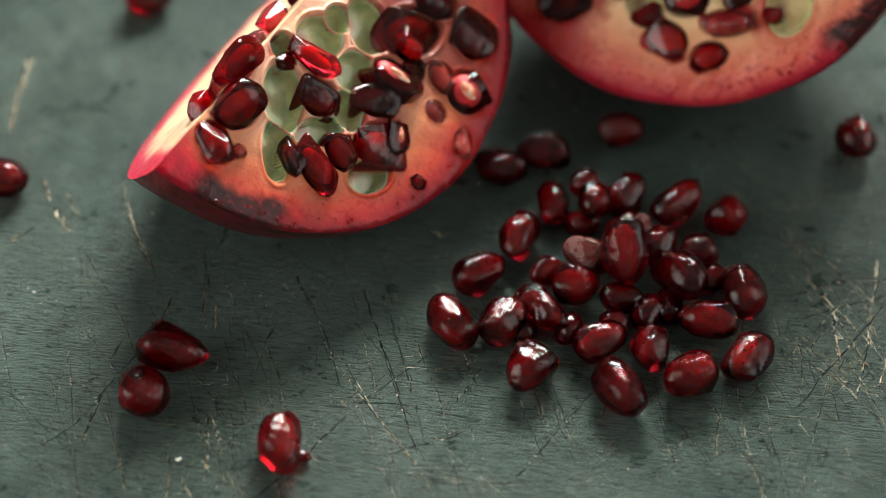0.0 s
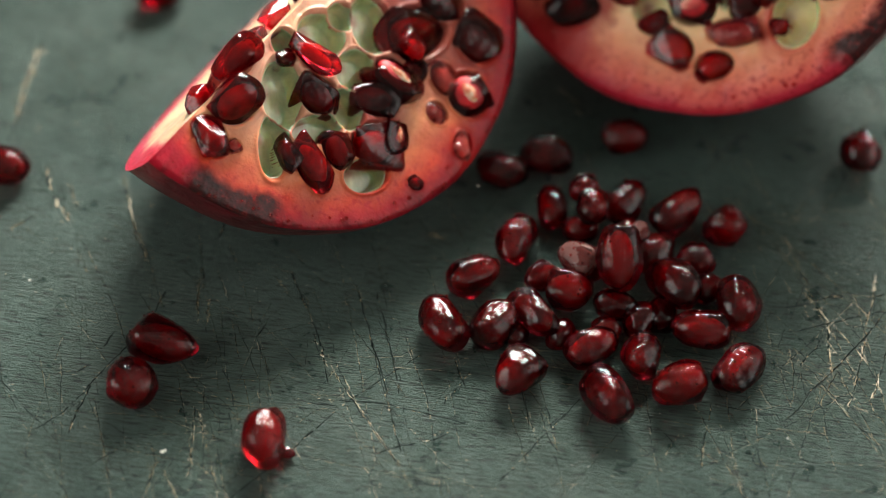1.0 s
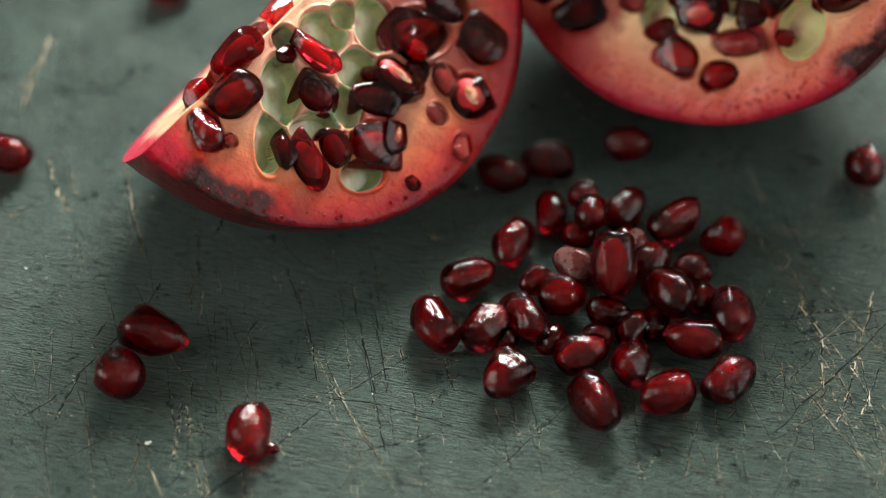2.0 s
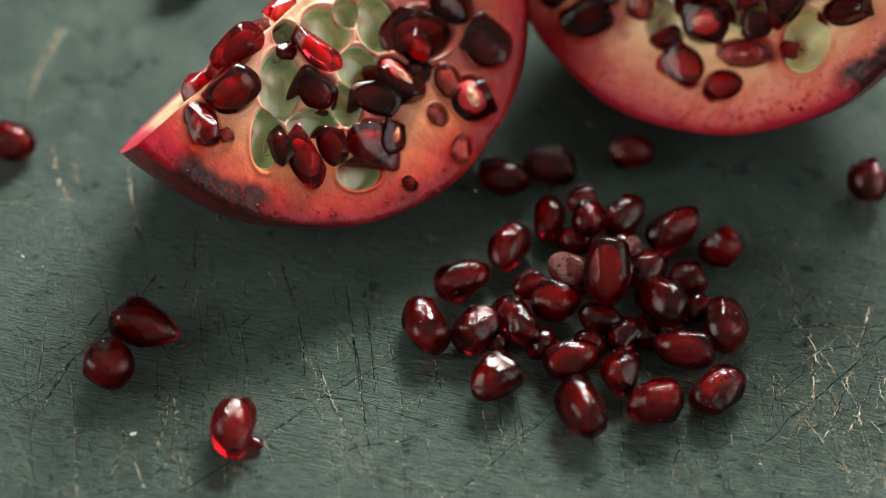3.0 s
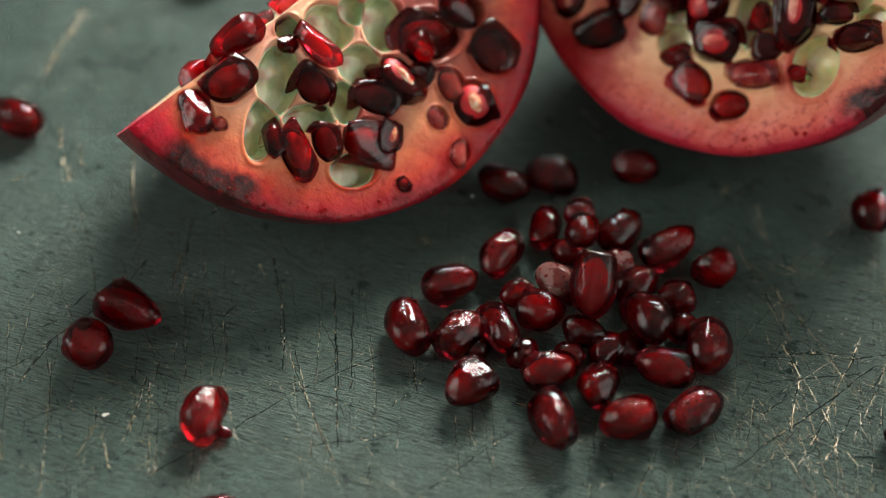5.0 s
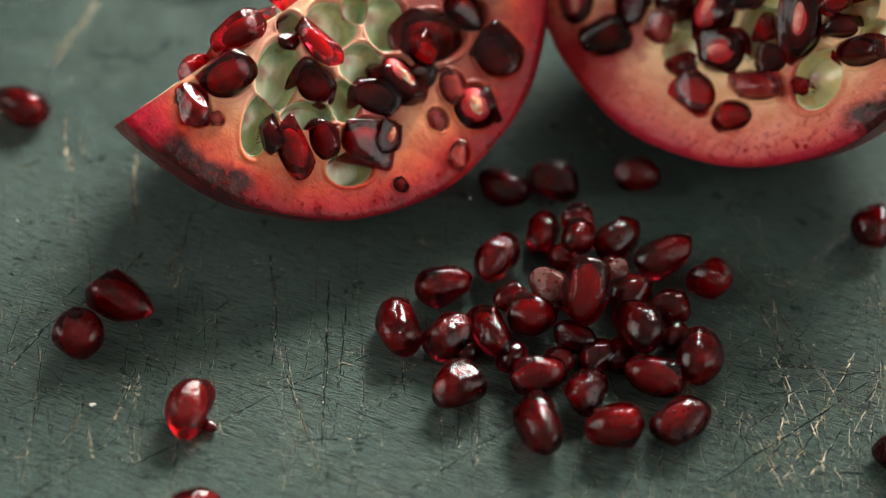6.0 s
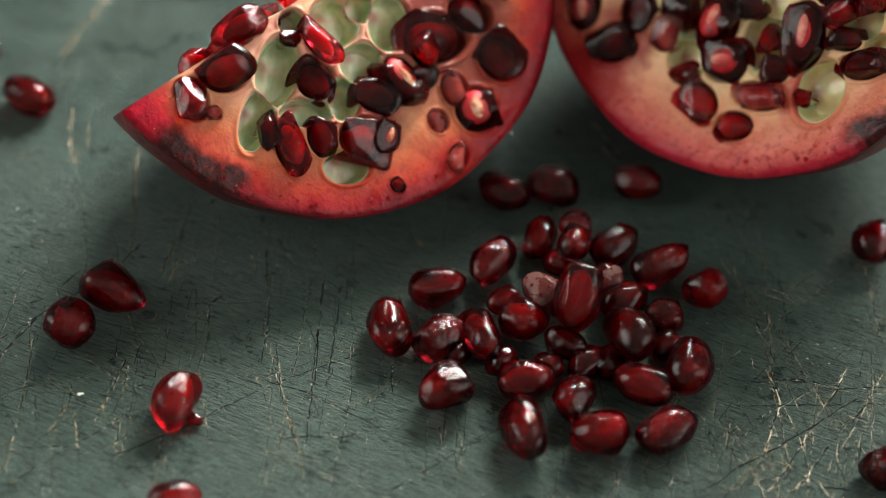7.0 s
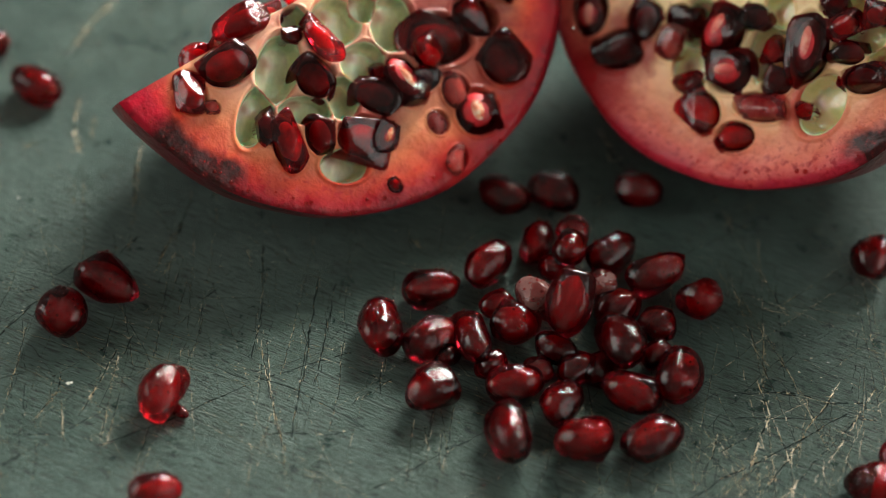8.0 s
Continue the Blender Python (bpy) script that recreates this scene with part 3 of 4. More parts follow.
        part("empty_chamber", mesh_from("empty_chamber", np.column_stack((px, py, high + lift)) * CM, faces, self.lining), self.root, m, "greenish white empty seed chamber")

    def peel(self):
        bm = bmesh.new()
        rows, sectors = 40, 180
        grid = []
        for r in range(rows):
            f = r / rows * math.pi / 2
            line = []
            for k in range(sectors):
                t = 2 * math.pi * k / sectors
                rr = self.rim(t)
                girth = rr * math.cos(f) ** self.taper
                p = Vector((girth * math.cos(t), girth * math.sin(t), -0.05 - self.squash * R * math.sin(f)))
                p *= 1 + 0.006 * noise.noise(p * 0.7) * math.sin(f)
                line.append(bm.verts.new(p * CM))
            grid.append(line)
        pole = bm.verts.new((0, 0, (-0.05 - self.squash * R) * CM))
        for r in range(rows - 1):
            for k in range(sectors):
                bm.faces.new((grid[r][k], grid[r + 1][k], grid[r + 1][(k + 1) % sectors], grid[r][(k + 1) % sectors]))
        for k in range(sectors):
            bm.faces.new((grid[-1][k], pole, grid[-1][(k + 1) % sectors]))
        if self.ridge:
            x0, slope = self.ridge
            way = Vector((slope, 1, 0)).normalized()
            down = self.second_way()
            outward = way.cross(down).normalized()
            if outward.x > 0:
                outward = -outward
            at = Vector((x0, 0, 0)) * CM
            bmesh.ops.bisect_plane(bm, geom=list(bm.verts) + list(bm.edges) + list(bm.faces), plane_co=at, plane_no=outward, clear_outer=True)
            self.second_face(way, down)
        for f in bm.faces:
            f.smooth = True
        me = bpy.data.meshes.new("peel")
        bm.to_mesh(me)
        bm.free()
        me.materials.append(PEEL)
        part("peel", me, self.root, self.local, "leathery dark red peel with brown dry patches")

    def second_way(self):
        """The way down the second cut, square to the ridge, in the fruit's own axes."""
        x0, slope = self.ridge
        way = Vector((slope, 1, 0)).normalized()
        out = self.axes.to_3x3().inverted() @ Vector((-0.602, 0.468, 0.636))
        down = out.cross(way).normalized()
        return -down if down.z > 0 else down

    def second_face(self, way, down):
        x0, slope = self.ridge
        start = Vector((x0, 0, 0))
        verts, faces, nu, nw = [], [], 90, 26
        sq = Vector((1, 1, 1 / self.squash))
        reach = []
        for i in range(nu + 1):
            u = -5.6 + 11.0 * i / nu
            p = start + way * u
            a = Vector(p[j] * sq[j] for j in range(3))
            d = Vector(down[j] * sq[j] for j in range(3))
            aa, bb, cc = d.dot(d), 2 * a.dot(d), a.dot(a) - (R * 0.998) ** 2
            disc = bb * bb - 4 * aa * cc
            h = (-bb + math.sqrt(disc)) / (2 * aa) if disc > 0 else -1
            if h > 0 and p.length < R * 1.02:
                reach.append((p, h))
        for p, h in reach:
            for j in range(nw + 1):
                q = p + down * (h * j / nw)
                bump_in = 0.06 * noise.noise(q * 1.3) if 0 < j < nw else 0
                verts.append((q + way.cross(down) * bump_in) * CM)
        w = nw + 1
        for i in range(len(reach) - 1):
            for j in range(nw):
                faces.append((i * w + j, i * w + j + 1, (i + 1) * w + j + 1, (i + 1) * w + j))
        part("second_cut_face", mesh_from("second_cut_face", verts, faces, PITH_CREAM), self.root, self.local, "pale cream pith of the second cut")


def pale_cell(fruit, x, y, la, lb, ang):
    fruit.cells.append((x, y, la, lb, ang, fruit.pit(x, y, la, lb, ang, 0.50, True)))


FACE_LABELS = {"red": "bright red translucent aril", "dark": "dark maroon aril", "pink": "pinkish juicy aril", "cut": "sliced aril with its pale seed bared"}


def face_aril(fruit, x, y, la, lb, ang, lift, look_kind):
    COUNT[1] += 1
    rng = random.Random(500 + COUNT[1])
    la, lb = la * 1.09, lb * 1.09
    if lift > -0.3:
        fruit.pit(x, y, la, lb, ang, 0.34)
    depth = min(la, lb) * 0.85
    p = aril_points(rng, la * CM, lb * CM, depth * CM, rng.uniform(0.0, 0.2), 6, (0.50, 0.78), 0.95)
    sliced = look_kind == "cut" or (look_kind == "dark" and lift < 0.05)
    if sliced:
        p[:, 2] = np.where(p[:, 2] > depth * 0.26 * CM, depth * 0.26 * CM + 0.35 * (p[:, 2] - depth * 0.26 * CM), p[:, 2])
    material = {"red": ARIL_BRIGHT, "dark": ARIL_DARK, "pink": ARIL_PINK, "cut": ARIL_DARK}[look_kind]
    z = (0.8 * lift - (0.16 if sliced else 0.26) * depth) * CM
    m = fruit.local @ pose(x * CM, y * CM, z, rng.uniform(-20, 20), rng.uniform(-20, 20), ang)
    ob = part("aril", mesh_from("aril", p, BALL_FACES, material), fruit.root, m, FACE_LABELS[look_kind])
    if look_kind == "cut":
        k = SMALL * np.array([la * 0.34, lb * 0.30, depth * 0.18]) * CM
        part("flesh", mesh_from("flesh", k, SMALL_FACES, CORE_DARK), ob, pose(0, 0, depth * 0.18 * CM), "red flesh laid open by the knife")
        k = SMALL * np.array([la * 0.24, lb * 0.14, depth * 0.18]) * CM
        part("seed_kernel", mesh_from("seed_kernel", k, SMALL_FACES, fruit.seed), ob, pose(0.03 * la * CM, 0, depth * 0.235 * CM), "pale pink seed")
    else:
        core = {"red": CORE, "dark": CORE_DARK, "pink": CORE_PINK}[look_kind]
        part("seed_kernel", mesh_from("seed_kernel", BALL * np.array([0.32 * la, 0.27 * lb, 0.26 * depth]) * CM, BALL_FACES, core), ob, pose(0, 0, 0), "flesh round the seed inside")
        if lift > -0.3 and min(la, lb) > 0.35:
            beading(ob, rng, [v for v in p if v[2] > 0.12 * depth * CM], rng.randint(6, 14))


def juice_drop(fruit, turn, radius, size):
    """A bead of juice clinging to the rim of the cut face."""
    p = SMALL * np.array([1.0, 1.0, 0.6]) * size * CM
    m = fruit.local @ pose(radius * math.cos(turn) * CM, radius * math.sin(turn) * CM, 0.01 * CM)
    part("juice_drop", mesh_from("juice_drop", p, SMALL_FACES, JUICE), fruit.root, m, "clear bead of red juice")


def fill_arils(fruit, low, high, reach, seed):
    """Arils packed over the far part of the face, clear of those already set."""
    rng = random.Random(seed)
    for _ in range(900):
        x, y = rng.uniform(-reach, reach), rng.uniform(low, high)
        if math.hypot(x, y) > reach or (fruit.ridge and x < fruit.ridge[0] + fruit.ridge[1] * y + 0.5):
            continue
        if any(math.hypot(x - p[0], y - p[1]) < 0.42 + 0.85 * max(p[2], p[3]) for p in fruit.pits):
            continue
        face_aril(fruit, round(x, 2), round(y, 2), rng.uniform(0.8, 1.1), rng.uniform(0.65, 0.8), rng.uniform(0, 180), rng.uniform(0, 0.2), rng.choice(("red", "dark", "dark", "cut", "pink")))


setting()
the_table = table()

quarter = Fruit("pomegranate_quarter", "cut quarter of a red pomegranate lying on its peel", (0.4631, -0.4491, 0.7641), (-2.879, 2.809, 4.445), 0.85, PITH_ORANGE, (0.52, 0.519))
pale_cell(quarter, 0.13, -1.37, 0.44, 0.41, -60)
pale_cell(quarter, 0.34, -2.37, 1.09, 0.65, 105)
pale_cell(quarter, 0.41, -3.35, 0.98, 0.50, 100)
pale_cell(quarter, 1.18, -2.71, 0.85, 0.43, 34)
pale_cell(quarter, 0.85, -0.93, 0.80, 0.74, 35)
pale_cell(quarter, 1.70, -1.29, 0.74, 0.64, 34)
pale_cell(quarter, 1.68, -2.11, 0.65, 0.52, -61)
pale_cell(quarter, 2.32, -3.23, 0.71, 0.50, 33)
pale_cell(quarter, 1.15, -0.39, 0.49, 0.44, 35)
pale_cell(quarter, 1.78, -0.29, 0.90, 0.66, -61)
face_aril(quarter, 0.24, -1.64, 0.49, 0.35, 35, 0.0, "dark")
face_aril(quarter, -0.69, -2.03, 1.04, 0.62, 67, 0.25, "dark")
face_aril(quarter, -0.54, -2.88, 1.08, 0.87, 53, 0.25, "red")
face_aril(quarter, -0.84, -3.69, 0.88, 0.63, -50, 0.15, "red")
face_aril(quarter, -0.37, -3.70, 0.32, 0.27, 34, 0.1, "pink")
face_aril(quarter, 0.72, -1.44, 1.05, 0.44, -23, 0.3, "red")
face_aril(quarter, 1.03, -2.08, 0.92, 0.83, -28, 0.1, "dark")
face_aril(quarter, 0.68, -3.43, 0.73, 0.40, -50, 0.1, "dark")
face_aril(quarter, 1.18, -3.47, 1.11, 0.62, -50, 0.3, "red")
face_aril(quarter, 1.64, -3.01, 0.80, 0.59, -50, 0.15, "dark")
face_aril(quarter, 2.21, -1.68, 1.03, 0.74, 19, -0.05, "dark")
face_aril(quarter, 2.38, -2.58, 1.11, 0.92, 24, 0.1, "red")
face_aril(quarter, 2.71, -2.32, 0.69, 0.51, 99, 0.15, "cut")
face_aril(quarter, 2.48, -1.16, 1.15, 0.75, -28, 0.1, "cut")
face_aril(quarter, 2.71, -0.05, 1.52, 1.05, 34, 0.0, "dark")
face_aril(quarter, 2.63, -0.42, 0.66, 0.55, -28, 0.3, "red")
face_aril(quarter, 3.51, -0.73, 0.73, 0.60, -45, 0.1, "pink")
face_aril(quarter, 4.08, -0.84, 0.94, 0.95, -50, 0.1, "cut")
face_aril(quarter, 4.04, 0.35, 1.00, 0.98, -28, 0.0, "dark")
face_aril(quarter, 3.12, 0.79, 1.03, 0.82, 15, 0.0, "dark")
face_aril(quarter, 3.50, -1.47, 0.51, 0.47, -28, 0.0, "pink")
face_aril(quarter, 4.17, -1.89, 0.61, 0.45, 98, 0.12, "pink")
face_aril(quarter, 3.34, -3.01, 0.32, 0.29, -28, 0.08, "red")
face_aril(quarter, 2.85, -0.89, 0.54, 0.71, -28, 0.0, "dark")

for x, y, la, lb, ang, kind in ((-1.05, -2.95, 0.7, 0.5, 60, "red"), (-0.72, -2.25, 0.7, 0.5, 65, "pink"), (-0.35, -1.5, 0.8, 0.55, 60, "red"), (0.05, -0.7, 0.8, 0.5, 65, "red"), (0.55, 0.2, 0.9, 0.6, 60, "dark")):
    face_aril(quarter, x, y, la, lb, ang, -0.42, kind)
# Wet beads of the rim, with many added to give its line of glints.
for k in range(44):
    juice_drop(quarter, radians(-112 + 2.3 * k + (k * 37 % 11) * 0.5), 4.64 + (k * 53 % 17) * 0.016, 0.012 + (k * 29 % 7) * 0.005)
fill_arils(quarter, 1.0, 6.0, 3.9, 31)
quarter.build()

half = Fruit("pomegranate_half", "half of a cut red pomegranate full of arils", (-0.4321, -0.6612, 0.6132), (5.191, 5.432, 4.955), 0.985, PITH_PINK)
pale_cell(half, -2.19, -2.08, 0.61, 0.66, -17)
pale_cell(half, -1.84, -1.39, 0.67, 0.88, -18)
pale_cell(half, -0.54, -2.34, 0.68, 1.02, -17)
pale_cell(half, 0.25, -3.58, 0.95, 0.69, 44)
pale_cell(half, 1.39, -2.55, 0.67, 0.63, -18)
pale_cell(half, -0.18, -1.63, 0.47, 0.63, -18)
# Next two: small bits of white membrane, their wet highlights built as pale cells.
pale_cell(half, 1.31, -1.98, 0.60, 0.28, -8)
pale_cell(half, 1.60, -3.10, 0.45, 0.31, -17)
face_aril(half, -4.07, -0.38, 1.00, 0.81, 66, 0.05, "cut")
face_aril(half, -3.63, -1.29, 1.04, 0.82, 1, 0.06, "dark")
face_aril(half, -2.96, -0.88, 0.83, 0.76, 43, 0.0, "dark")
face_aril(half, -2.51, -1.49, 0.76, 0.65, 66, 0.0, "pink")
face_aril(half, -1.38, -1.65, 1.07, 0.93, 55, 0.15, "cut")
face_aril(half, -1.43, -2.43, 1.02, 0.87, -17, 0.15, "cut")
face_aril(half, -2.17, -2.97, 0.96, 0.77, -52, 0.1, "red")
face_aril(half, -2.31, -2.36, 0.67, 0.49, -17, 0.05, "red")
face_aril(half, -0.96, -3.28, 1.13, 0.59, -26, 0.1, "pink")
face_aril(half, -1.59, -3.67, 0.83, 0.61, -16, 0.06, "red")
face_aril(half, -0.48, -2.28, 0.55, 0.47, 66, 0.05, "red")
face_aril(half, 0.26, -2.48, 1.43, 0.81, 72, 0.1, "cut")
face_aril(half, -0.54, -2.87, 0.77, 0.67, -17, -0.1, "dark")
face_aril(half, -0.09, -3.60, 0.44, 0.36, -17, 0.1, "red")
face_aril(half, 1.08, -2.29, 0.71, 0.54, -8, 0.2, "red")
face_aril(half, 0.99, -2.78, 0.75, 0.52, -27, 0.05, "dark")
face_aril(half, 1.18, -3.37, 1.01, 0.61, -17, 0.1, "dark")
face_aril(half, 1.76, -2.32, 0.63, 0.53, -18, 0.2, "red")
face_aril(half, -2.19, -1.13, 0.74, 0.66, -18, -0.1, "dark")
face_aril(half, -0.69, -1.56, 0.71, 0.54, -18, -0.05, "dark")
face_aril(half, 0.98, -1.81, 0.65, 0.56, 11, 0.1, "dark")
# Beads added along the half's rim for small glints.
for k in range(12):
    juice_drop(half, radians(-150 + 9 * k + (k * 37 % 11)), 4.5 + (k * 53 % 17) * 0.02, 0.02 + (k * 29 % 7) * 0.005)
fill_arils(half, -1.0, 6.0, 3.9, 32)
half.build()

# the pile
loose_aril(-0.33, -2.36, 0.00, 1.28, 0.88, 106, 0, pile="pile of arils")
loose_aril(0.35, -1.15, 0.00, 1.15, 0.76, 31, 0, pile="pile of arils")
loose_aril(0.64, -2.45, 0.00, 1.09, 0.87, 58, 0, pile="pile of arils")
loose_aril(1.37, -2.31, 0.10, 1.28, 0.70, -61, 10, pile="pile of arils")
loose_aril(0.93, -3.67, 0.00, 1.10, 0.85, 47, 0, pile="pile of arils")
loose_aril(1.20, -0.28, 0.00, 1.20, 0.78, 72, 0, pile="pile of arils")
loose_aril(2.01, 0.66, 0.00, 1.10, 0.62, 90, 0, pile="pile of arils")
loose_aril(2.69, 0.05, 0.55, 0.79, 0.64, 75, 0, pile="pile of arils")
loose_aril(2.63, 0.78, 0.35, 0.65, 0.62, 11, 0, pile="pile of arils")
loose_aril(3.42, 0.67, 0.00, 1.12, 0.83, 53, 0, pile="pile of arils")
loose_aril(4.38, 0.21, 0.15, 1.28, 0.76, 41, 10, pile="pile of arils")
loose_aril(5.31, -0.07, 0.00, 0.89, 0.85, 72, 0, pile="pile of arils")
loose_aril(2.28, -1.20, 0.45, 0.83, 0.68, -41, 0, "pale", pile="pile of arils")
loose_aril(2.98, -1.55, 0.55, 1.28, 0.87, 87, 40, pile="pile of arils")
loose_aril(3.49, -0.54, 0.45, 0.52, 0.45, 36, 0, "pale", pile="pile of arils")
loose_aril(2.07, -1.78, 0.15, 0.93, 0.87, -3, 0, pile="pile of arils")
loose_aril(4.05, -1.83, 0.25, 1.28, 0.87, -60, 10, pile="pile of arils")
loose_aril(4.57, -0.91, 0.00, 0.76, 0.72, 10, 0, pile="pile of arils")
loose_aril(2.93, -2.11, 0.10, 0.91, 0.62, -17, 0, pile="pile of arils")
loose_aril(5.18, -2.21, 0.00, 1.20, 0.89, 83, 0, pile="pile of arils")
loose_aril(2.34, -3.10, 0.00, 1.11, 0.76, 28, 0, pile="pile of arils")
loose_aril(3.26, -3.29, 0.00, 0.98, 0.76, 73, 0, pile="pile of arils")
loose_aril(4.42, -2.78, 0.00, 1.15, 0.78, -10, 0, pile="pile of arils")
loose_aril(2.48, -4.33, 0.00, 1.28, 0.81, -66, 0, pile="pile of arils")
loose_aril(3.81, -4.12, 0.00, 1.10, 0.89, 21, 0, pile="pile of arils")
loose_aril(5.00, -3.75, 0.00, 1.26, 0.83, 49, 0, pile="pile of arils")
loose_aril(1.00, -2.62, 0.00, 0.51, 0.47, 10, 0, pile="pile of arils")
# Dark fillers, added low in the gaps to stand for the shade there.
loose_aril(3.38, -2.36, 0.00, 0.87, 0.68, 36, 0, "dark", pile="pile of arils")
loose_aril(2.70, -0.92, 0.00, 0.81, 0.72, 10, 0, "dark", pile="pile of arils")
loose_aril(3.75, -0.77, 0.00, 0.95, 0.83, 57, 0, "dark", pile="pile of arils")
loose_aril(1.62, -1.19, 0.00, 0.72, 0.60, 37, 0, "dark", pile="pile of arils")
loose_aril(1.81, -2.68, 0.00, 0.68, 0.54, 66, 0, "dark", pile="pile of arils")
loose_aril(3.77, -2.26, 0.00, 0.81, 0.62, 73, 0, "dark", pile="pile of arils")
loose_aril(4.73, -1.64, 0.00, 0.69, 0.58, 46, 0, "dark", pile="pile of arils")
loose_aril(2.49, 0.07, 0.00, 0.71, 0.62, 10, 0, "dark", pile="pile of arils")
loose_aril(3.33, -0.17, 0.00, 0.81, 0.66, 57, 0, "dark", pile="pile of arils")
loose_aril(2.68, -2.59, 0.00, 0.61, 0.52, 23, 0, "dark", pile="pile of arils")

# scattered round it
loose_aril(-6.01, -3.61, 0.00, 1.00, 0.95, 89, 0, "round")
loose_aril(-5.46, -2.66, 0.00, 1.36, 0.90, -22, 0, "drop")
loose_aril(-3.69, -5.00, 0.00, 1.28, 0.81, 87, 0, "bright", nub=(-3.44, -5.10))
loose_aril(1.10, 1.66, 0.00, 1.08, 0.74, -11, 0)
loose_aril(2.03, 2.04, 0.00, 1.12, 0.83, -18, 0)
loose_aril(3.64, 2.52, 0.00, 0.96, 0.81, -4, 0)
loose_aril(8.26, 1.83, 0.00, 1.02, 0.85, 84, 0)
loose_aril(-8.68, 2.26, 0.00, 1.17, 0.78, -20, 0)
loose_aril(-3.07, -7.21, 0.00, 0.98, 0.72, 35, 0)
loose_aril(9.00, -3.74, 0.00, 0.89, 0.81, 74, 0)
loose_aril(9.35, -2.88, 0.00, 1.05, 0.83, 49, 0)
loose_aril(-9.89, 3.23, 0.00, 0.65, 0.62, 60, 0)
loose_aril(8.82, -3.76, 0.00, 0.76, 0.72, 45, 0)
loose_aril(-5.63, 7.55, 0.00, 1.02, 0.83, 11, 0)

# marks in the paint
mark("worn", 0.035, (-6.32, 2.19), (-6.12, 0.96), (-5.82, -0.24))
mark("worn", 0.07, (-8.07, 6.35), (-8.39, 4.87), (-8.57, 3.46))
mark("worn", 0.03, (-7.15, 0.21), (-6.93, -0.47))
mark("worn", 0.05, (-7.86, 2.50), (-7.68, 1.69), (-7.29, 0.91))
mark("worn", 0.06, (-5.79, 1.34), (-5.68, 1.36))
mark("worn", 0.02, (-4.78, -0.33), (-4.87, -1.52))
mark("worn", 0.02, (-3.40, -0.68), (-3.08, -1.33))
mark("worn", 0.02, (-2.82, -1.24), (-2.66, -2.53), (-2.40, -3.22))
mark("worn", 0.025, (-2.35, -3.22), (-1.63, -4.80), (-1.23, -5.56))
mark("worn", 0.02, (4.43, -4.27), (4.15, -5.21), (3.99, -5.87))
mark("worn", 0.03, (-0.36, -3.84), (-0.42, -4.08))
mark("worn", 0.06, (2.51, 4.48), (3.02, 3.63))
mark("worn", 0.03, (-0.67, -4.74), (-0.52, -4.76))
mark("worn", 0.02, (0.93, -4.17), (1.20, -4.82))
mark("worn", 0.05, (-8.43, 0.83), (-7.94, 1.18))
mark("worn", 0.03, (-7.34, 2.04), (-7.17, 1.24))
mark("worn", 0.03, (-4.64, -1.21), (-4.70, -2.10))
mark("worn", 0.04, (-0.44, 0.37), (-0.05, 0.09))
mark("worn", 0.025, (-5.73, -0.54), (-5.86, -0.39))
mark("cut", 0.03, (-0.72, -2.80), (-1.76, -3.59), (-2.34, -4.07), (-3.17, -4.97), (-4.53, -6.28))
mark("cut", 0.025, (-1.49, -1.15), (-1.28, -3.01), (-1.18, -3.83))
mark("cut", 0.025, (-1.68, -2.33), (-1.38, -3.84))
mark("cut", 0.03, (-5.65, -1.65), (-6.05, -2.19), (-7.25, -3.96), (-7.80, -4.34))
mark("cut", 0.04, (-5.46, -0.97), (-5.66, -1.58))
mark("cut", 0.025, (0.13, -3.26), (-0.35, -3.98))
mark("cut", 0.025, (2.10, -4.02), (0.96, -5.29), (0.38, -5.97))
mark("cut", 0.025, (-4.80, 0.77), (-4.74, -0.77))
mark("cut", 0.04, (-4.27, 1.04), (-4.47, 0.32))
mark("cut", 0.025, (-3.56, -1.87), (-3.79, -2.25))
mark("cut", 0.03, (-1.65, -5.13), (-0.66, -4.87), (-0.27, -4.65))
mark("cut", 0.025, (-0.14, -2.93), (-0.00, -3.75))
mark("cut", 0.025, (-2.77, -3.80), (-1.53, -3.99), (0.03, -4.56))
mark("speck", 0.13, (-5.48, -4.92), (-5.42, -4.92))
mark("speck", 0.08, (-8.03, -0.59), (-7.98, -0.59))
mark("speck", 0.05, (5.66, -5.16), (5.70, -5.15))
mark("worn", 0.035, (6.55, -1.50), (6.87, -2.18), (6.92, -2.36), (6.79, -3.25), (6.75, -3.77))
mark("worn", 0.025, (6.96, -2.37), (7.18, -2.80), (7.36, -3.17), (7.47, -3.46))
mark("worn", 0.035, (8.06, -1.15), (7.83, -1.96), (7.63, -2.41), (7.50, -2.94), (7.31, -3.44), (7.06, -4.13))
mark("worn", 0.025, (8.73, -1.11), (8.56, -1.64), (8.33, -2.49), (7.99, -3.44), (7.87, -3.82))
mark("worn", 0.035, (7.63, -3.67), (7.51, -4.05), (7.31, -4.37))
mark("worn", 0.02, (6.07, -2.95), (6.05, -3.52), (5.91, -4.31))
mark("worn", 0.02, (6.48, -3.58), (6.75, -3.97), (6.83, -4.11))
mark("worn", 0.03, (7.00, -4.27), (6.81, -4.63))
mark("worn", 0.025, (7.73, -4.00), (7.95, -4.37))
mark("worn", 0.02, (6.34, -4.47), (6.67, -3.94), (6.93, -3.53))
mark("worn", 0.03, (-5.69, -4.70), (-5.59, -5.13), (-5.77, -5.94))
mark("worn", 0.025, (-5.47, -5.34), (-5.02, -6.43))
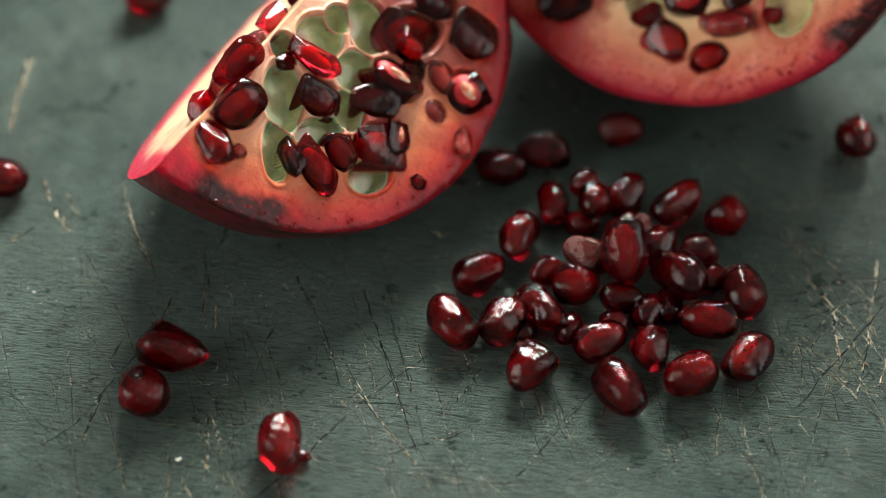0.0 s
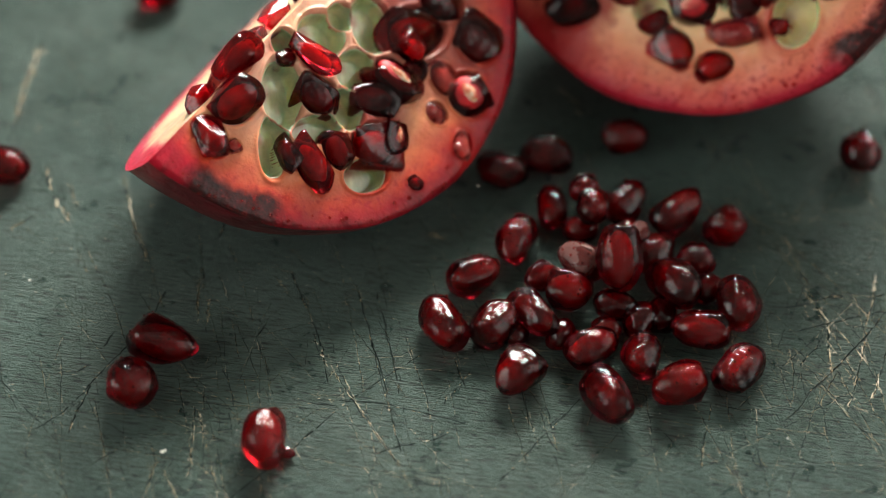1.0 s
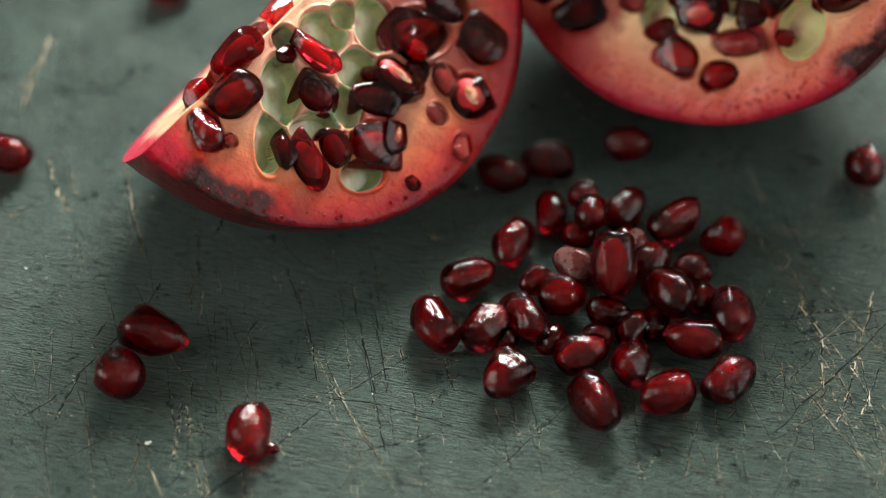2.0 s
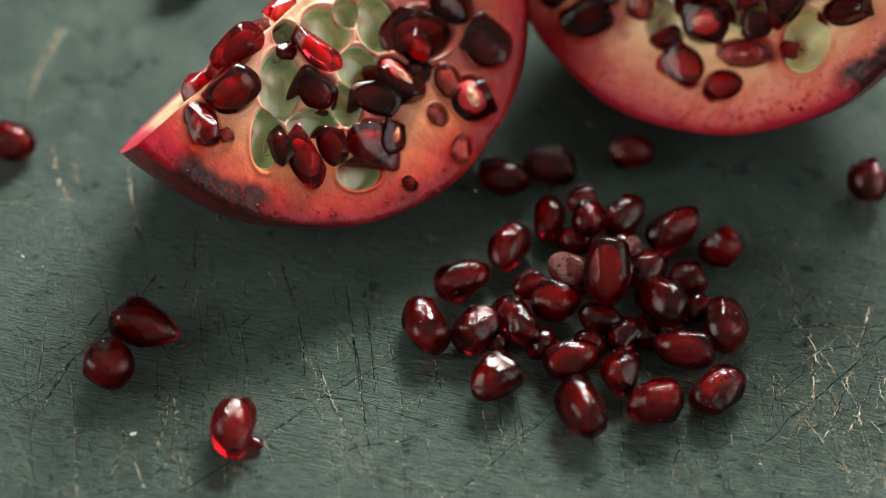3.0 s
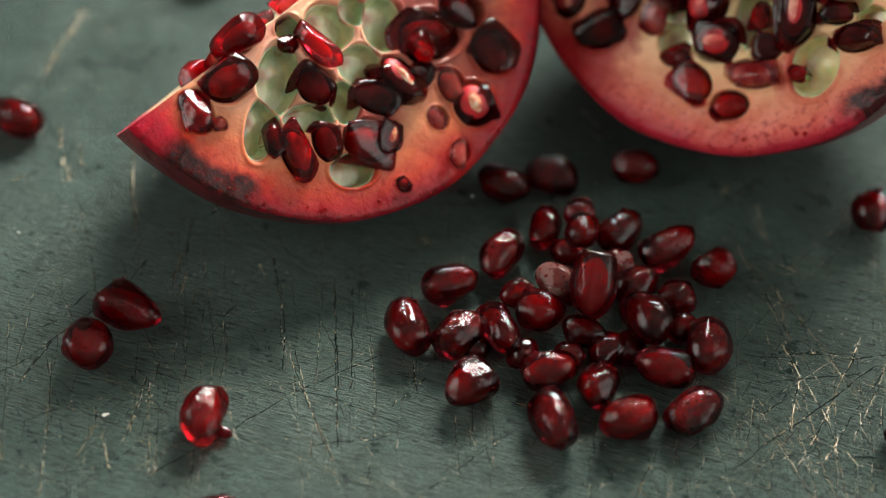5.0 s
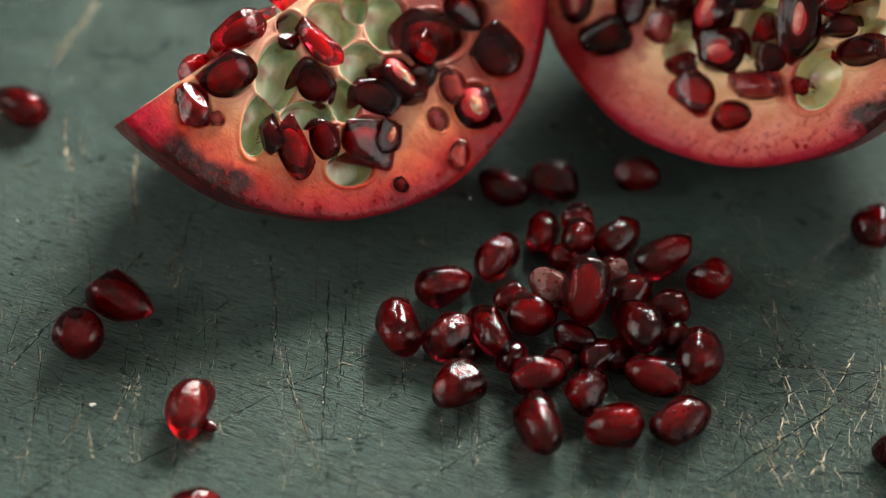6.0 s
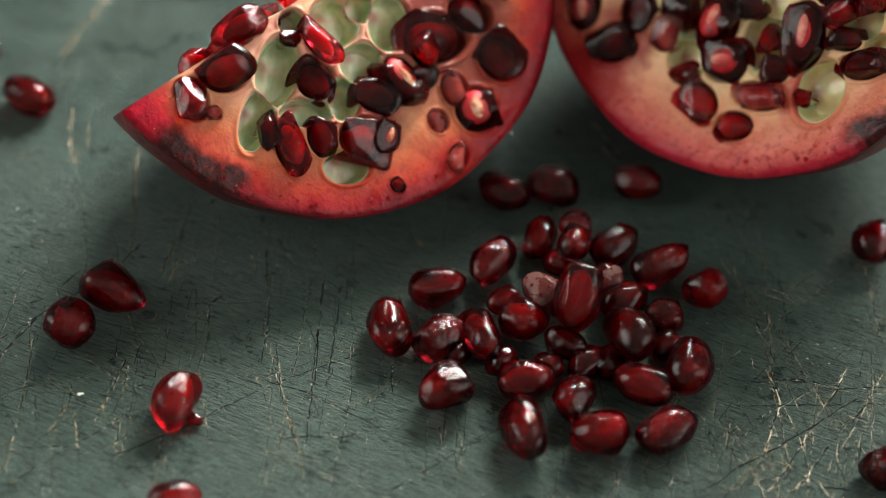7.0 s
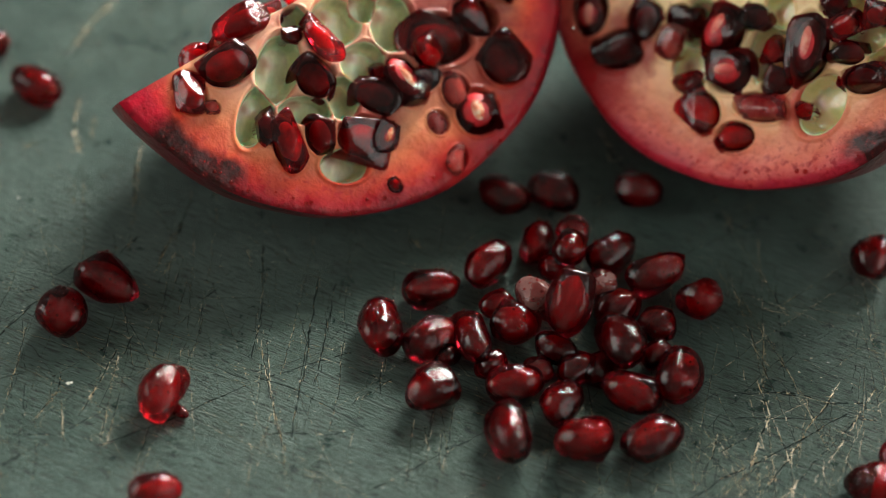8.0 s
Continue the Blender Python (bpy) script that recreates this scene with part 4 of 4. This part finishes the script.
mark("worn", 0.03, (-4.90, -3.89), (-4.95, -4.82), (-5.05, -5.73))
mark("worn", 0.025, (-4.85, -3.96), (-4.54, -5.70), (-4.46, -6.27))
mark("worn", 0.025, (-6.71, -3.62), (-6.41, -5.48), (-6.22, -7.01), (-5.81, -7.34))
mark("worn", 0.02, (-2.35, -2.88), (-1.93, -4.13), (-1.46, -5.08), (-1.00, -6.30))
mark("worn", 0.02, (-4.86, -1.06), (-4.83, -1.87))
mark("cut", 0.03, (8.79, -1.53), (7.91, -1.73), (7.39, -1.69), (7.01, -1.72), (6.47, -1.92), (5.85, -1.93))
mark("cut", 0.022, (8.82, -1.93), (8.28, -2.00), (7.90, -2.16), (7.33, -2.29), (6.37, -2.51), (5.76, -2.62))
mark("cut", 0.035, (8.31, -1.88), (7.77, -2.46), (7.34, -2.97), (6.92, -3.43), (6.30, -4.03), (5.96, -4.48), (5.69, -4.76))
mark("cut", 0.02, (8.43, -2.04), (7.83, -3.27), (7.57, -3.84))
mark("cut", 0.02, (6.78, -2.65), (6.58, -2.99), (6.09, -3.51))
mark("cut", 0.07, (6.97, -1.73), (7.28, -1.70), (7.39, -1.69))
mark("cut", 0.12, (7.89, -4.14), (8.12, -4.12), (8.36, -4.11))
mark("cut", 0.02, (-6.18, -7.31), (-5.18, -6.08), (-4.30, -4.92))
mark("cut", 0.03, (-1.86, -1.00), (-1.45, -3.94), (-1.25, -5.19))
mark("cut", 0.02, (-6.85, -5.25), (-6.18, -4.81))
mark("cut", 0.03, (-6.01, -6.34), (-5.17, -6.12))
mark("cut", 0.02, (-4.53, -6.25), (-3.81, -5.61))
mark("cut", 0.025, (-2.84, -3.92), (-2.01, -4.03))
mark("cut", 0.03, (-7.13, -4.40), (-6.99, -3.86), (-6.72, -3.10))
mark("cut", 0.04, (-6.36, -1.95), (-6.65, -2.47))
mark("cut", 0.03, (-6.82, -2.78), (-7.12, -3.02))
mark("cut", 0.02, (-3.10, -0.56), (-2.63, -2.25), (-2.45, -3.50))
fine_scratches()


# a mote that lifts off and drifts through the light
mote = new("dust_mote", mesh_from("dust_mote", SMALL * (1 + 0.25 * np.sin(SMALL[:, :1] * 7)) * 0.00022, SMALL_FACES, CRUMB))
tagged(mote, "tiny pale dust mote drifting in the air", "dust")


def motions():
    rest = pose(0.00553, 0.00765, 0.00820)
    walk(mote, [(0.0, rest), (6.1, rest), (6.4, pose(0.00629, 0.00727, 0.00950)), (6.6, pose(0.00846, 0.01048, 0.01200)), (6.8, pose(0.00989, 0.01301, 0.01500)), (7.0, pose(0.01181, 0.01652, 0.01900)), (7.5, pose(0.01591, 0.02333, 0.02700)), (8.0, pose(0.01937, 0.03237, 0.03500))])


motions()
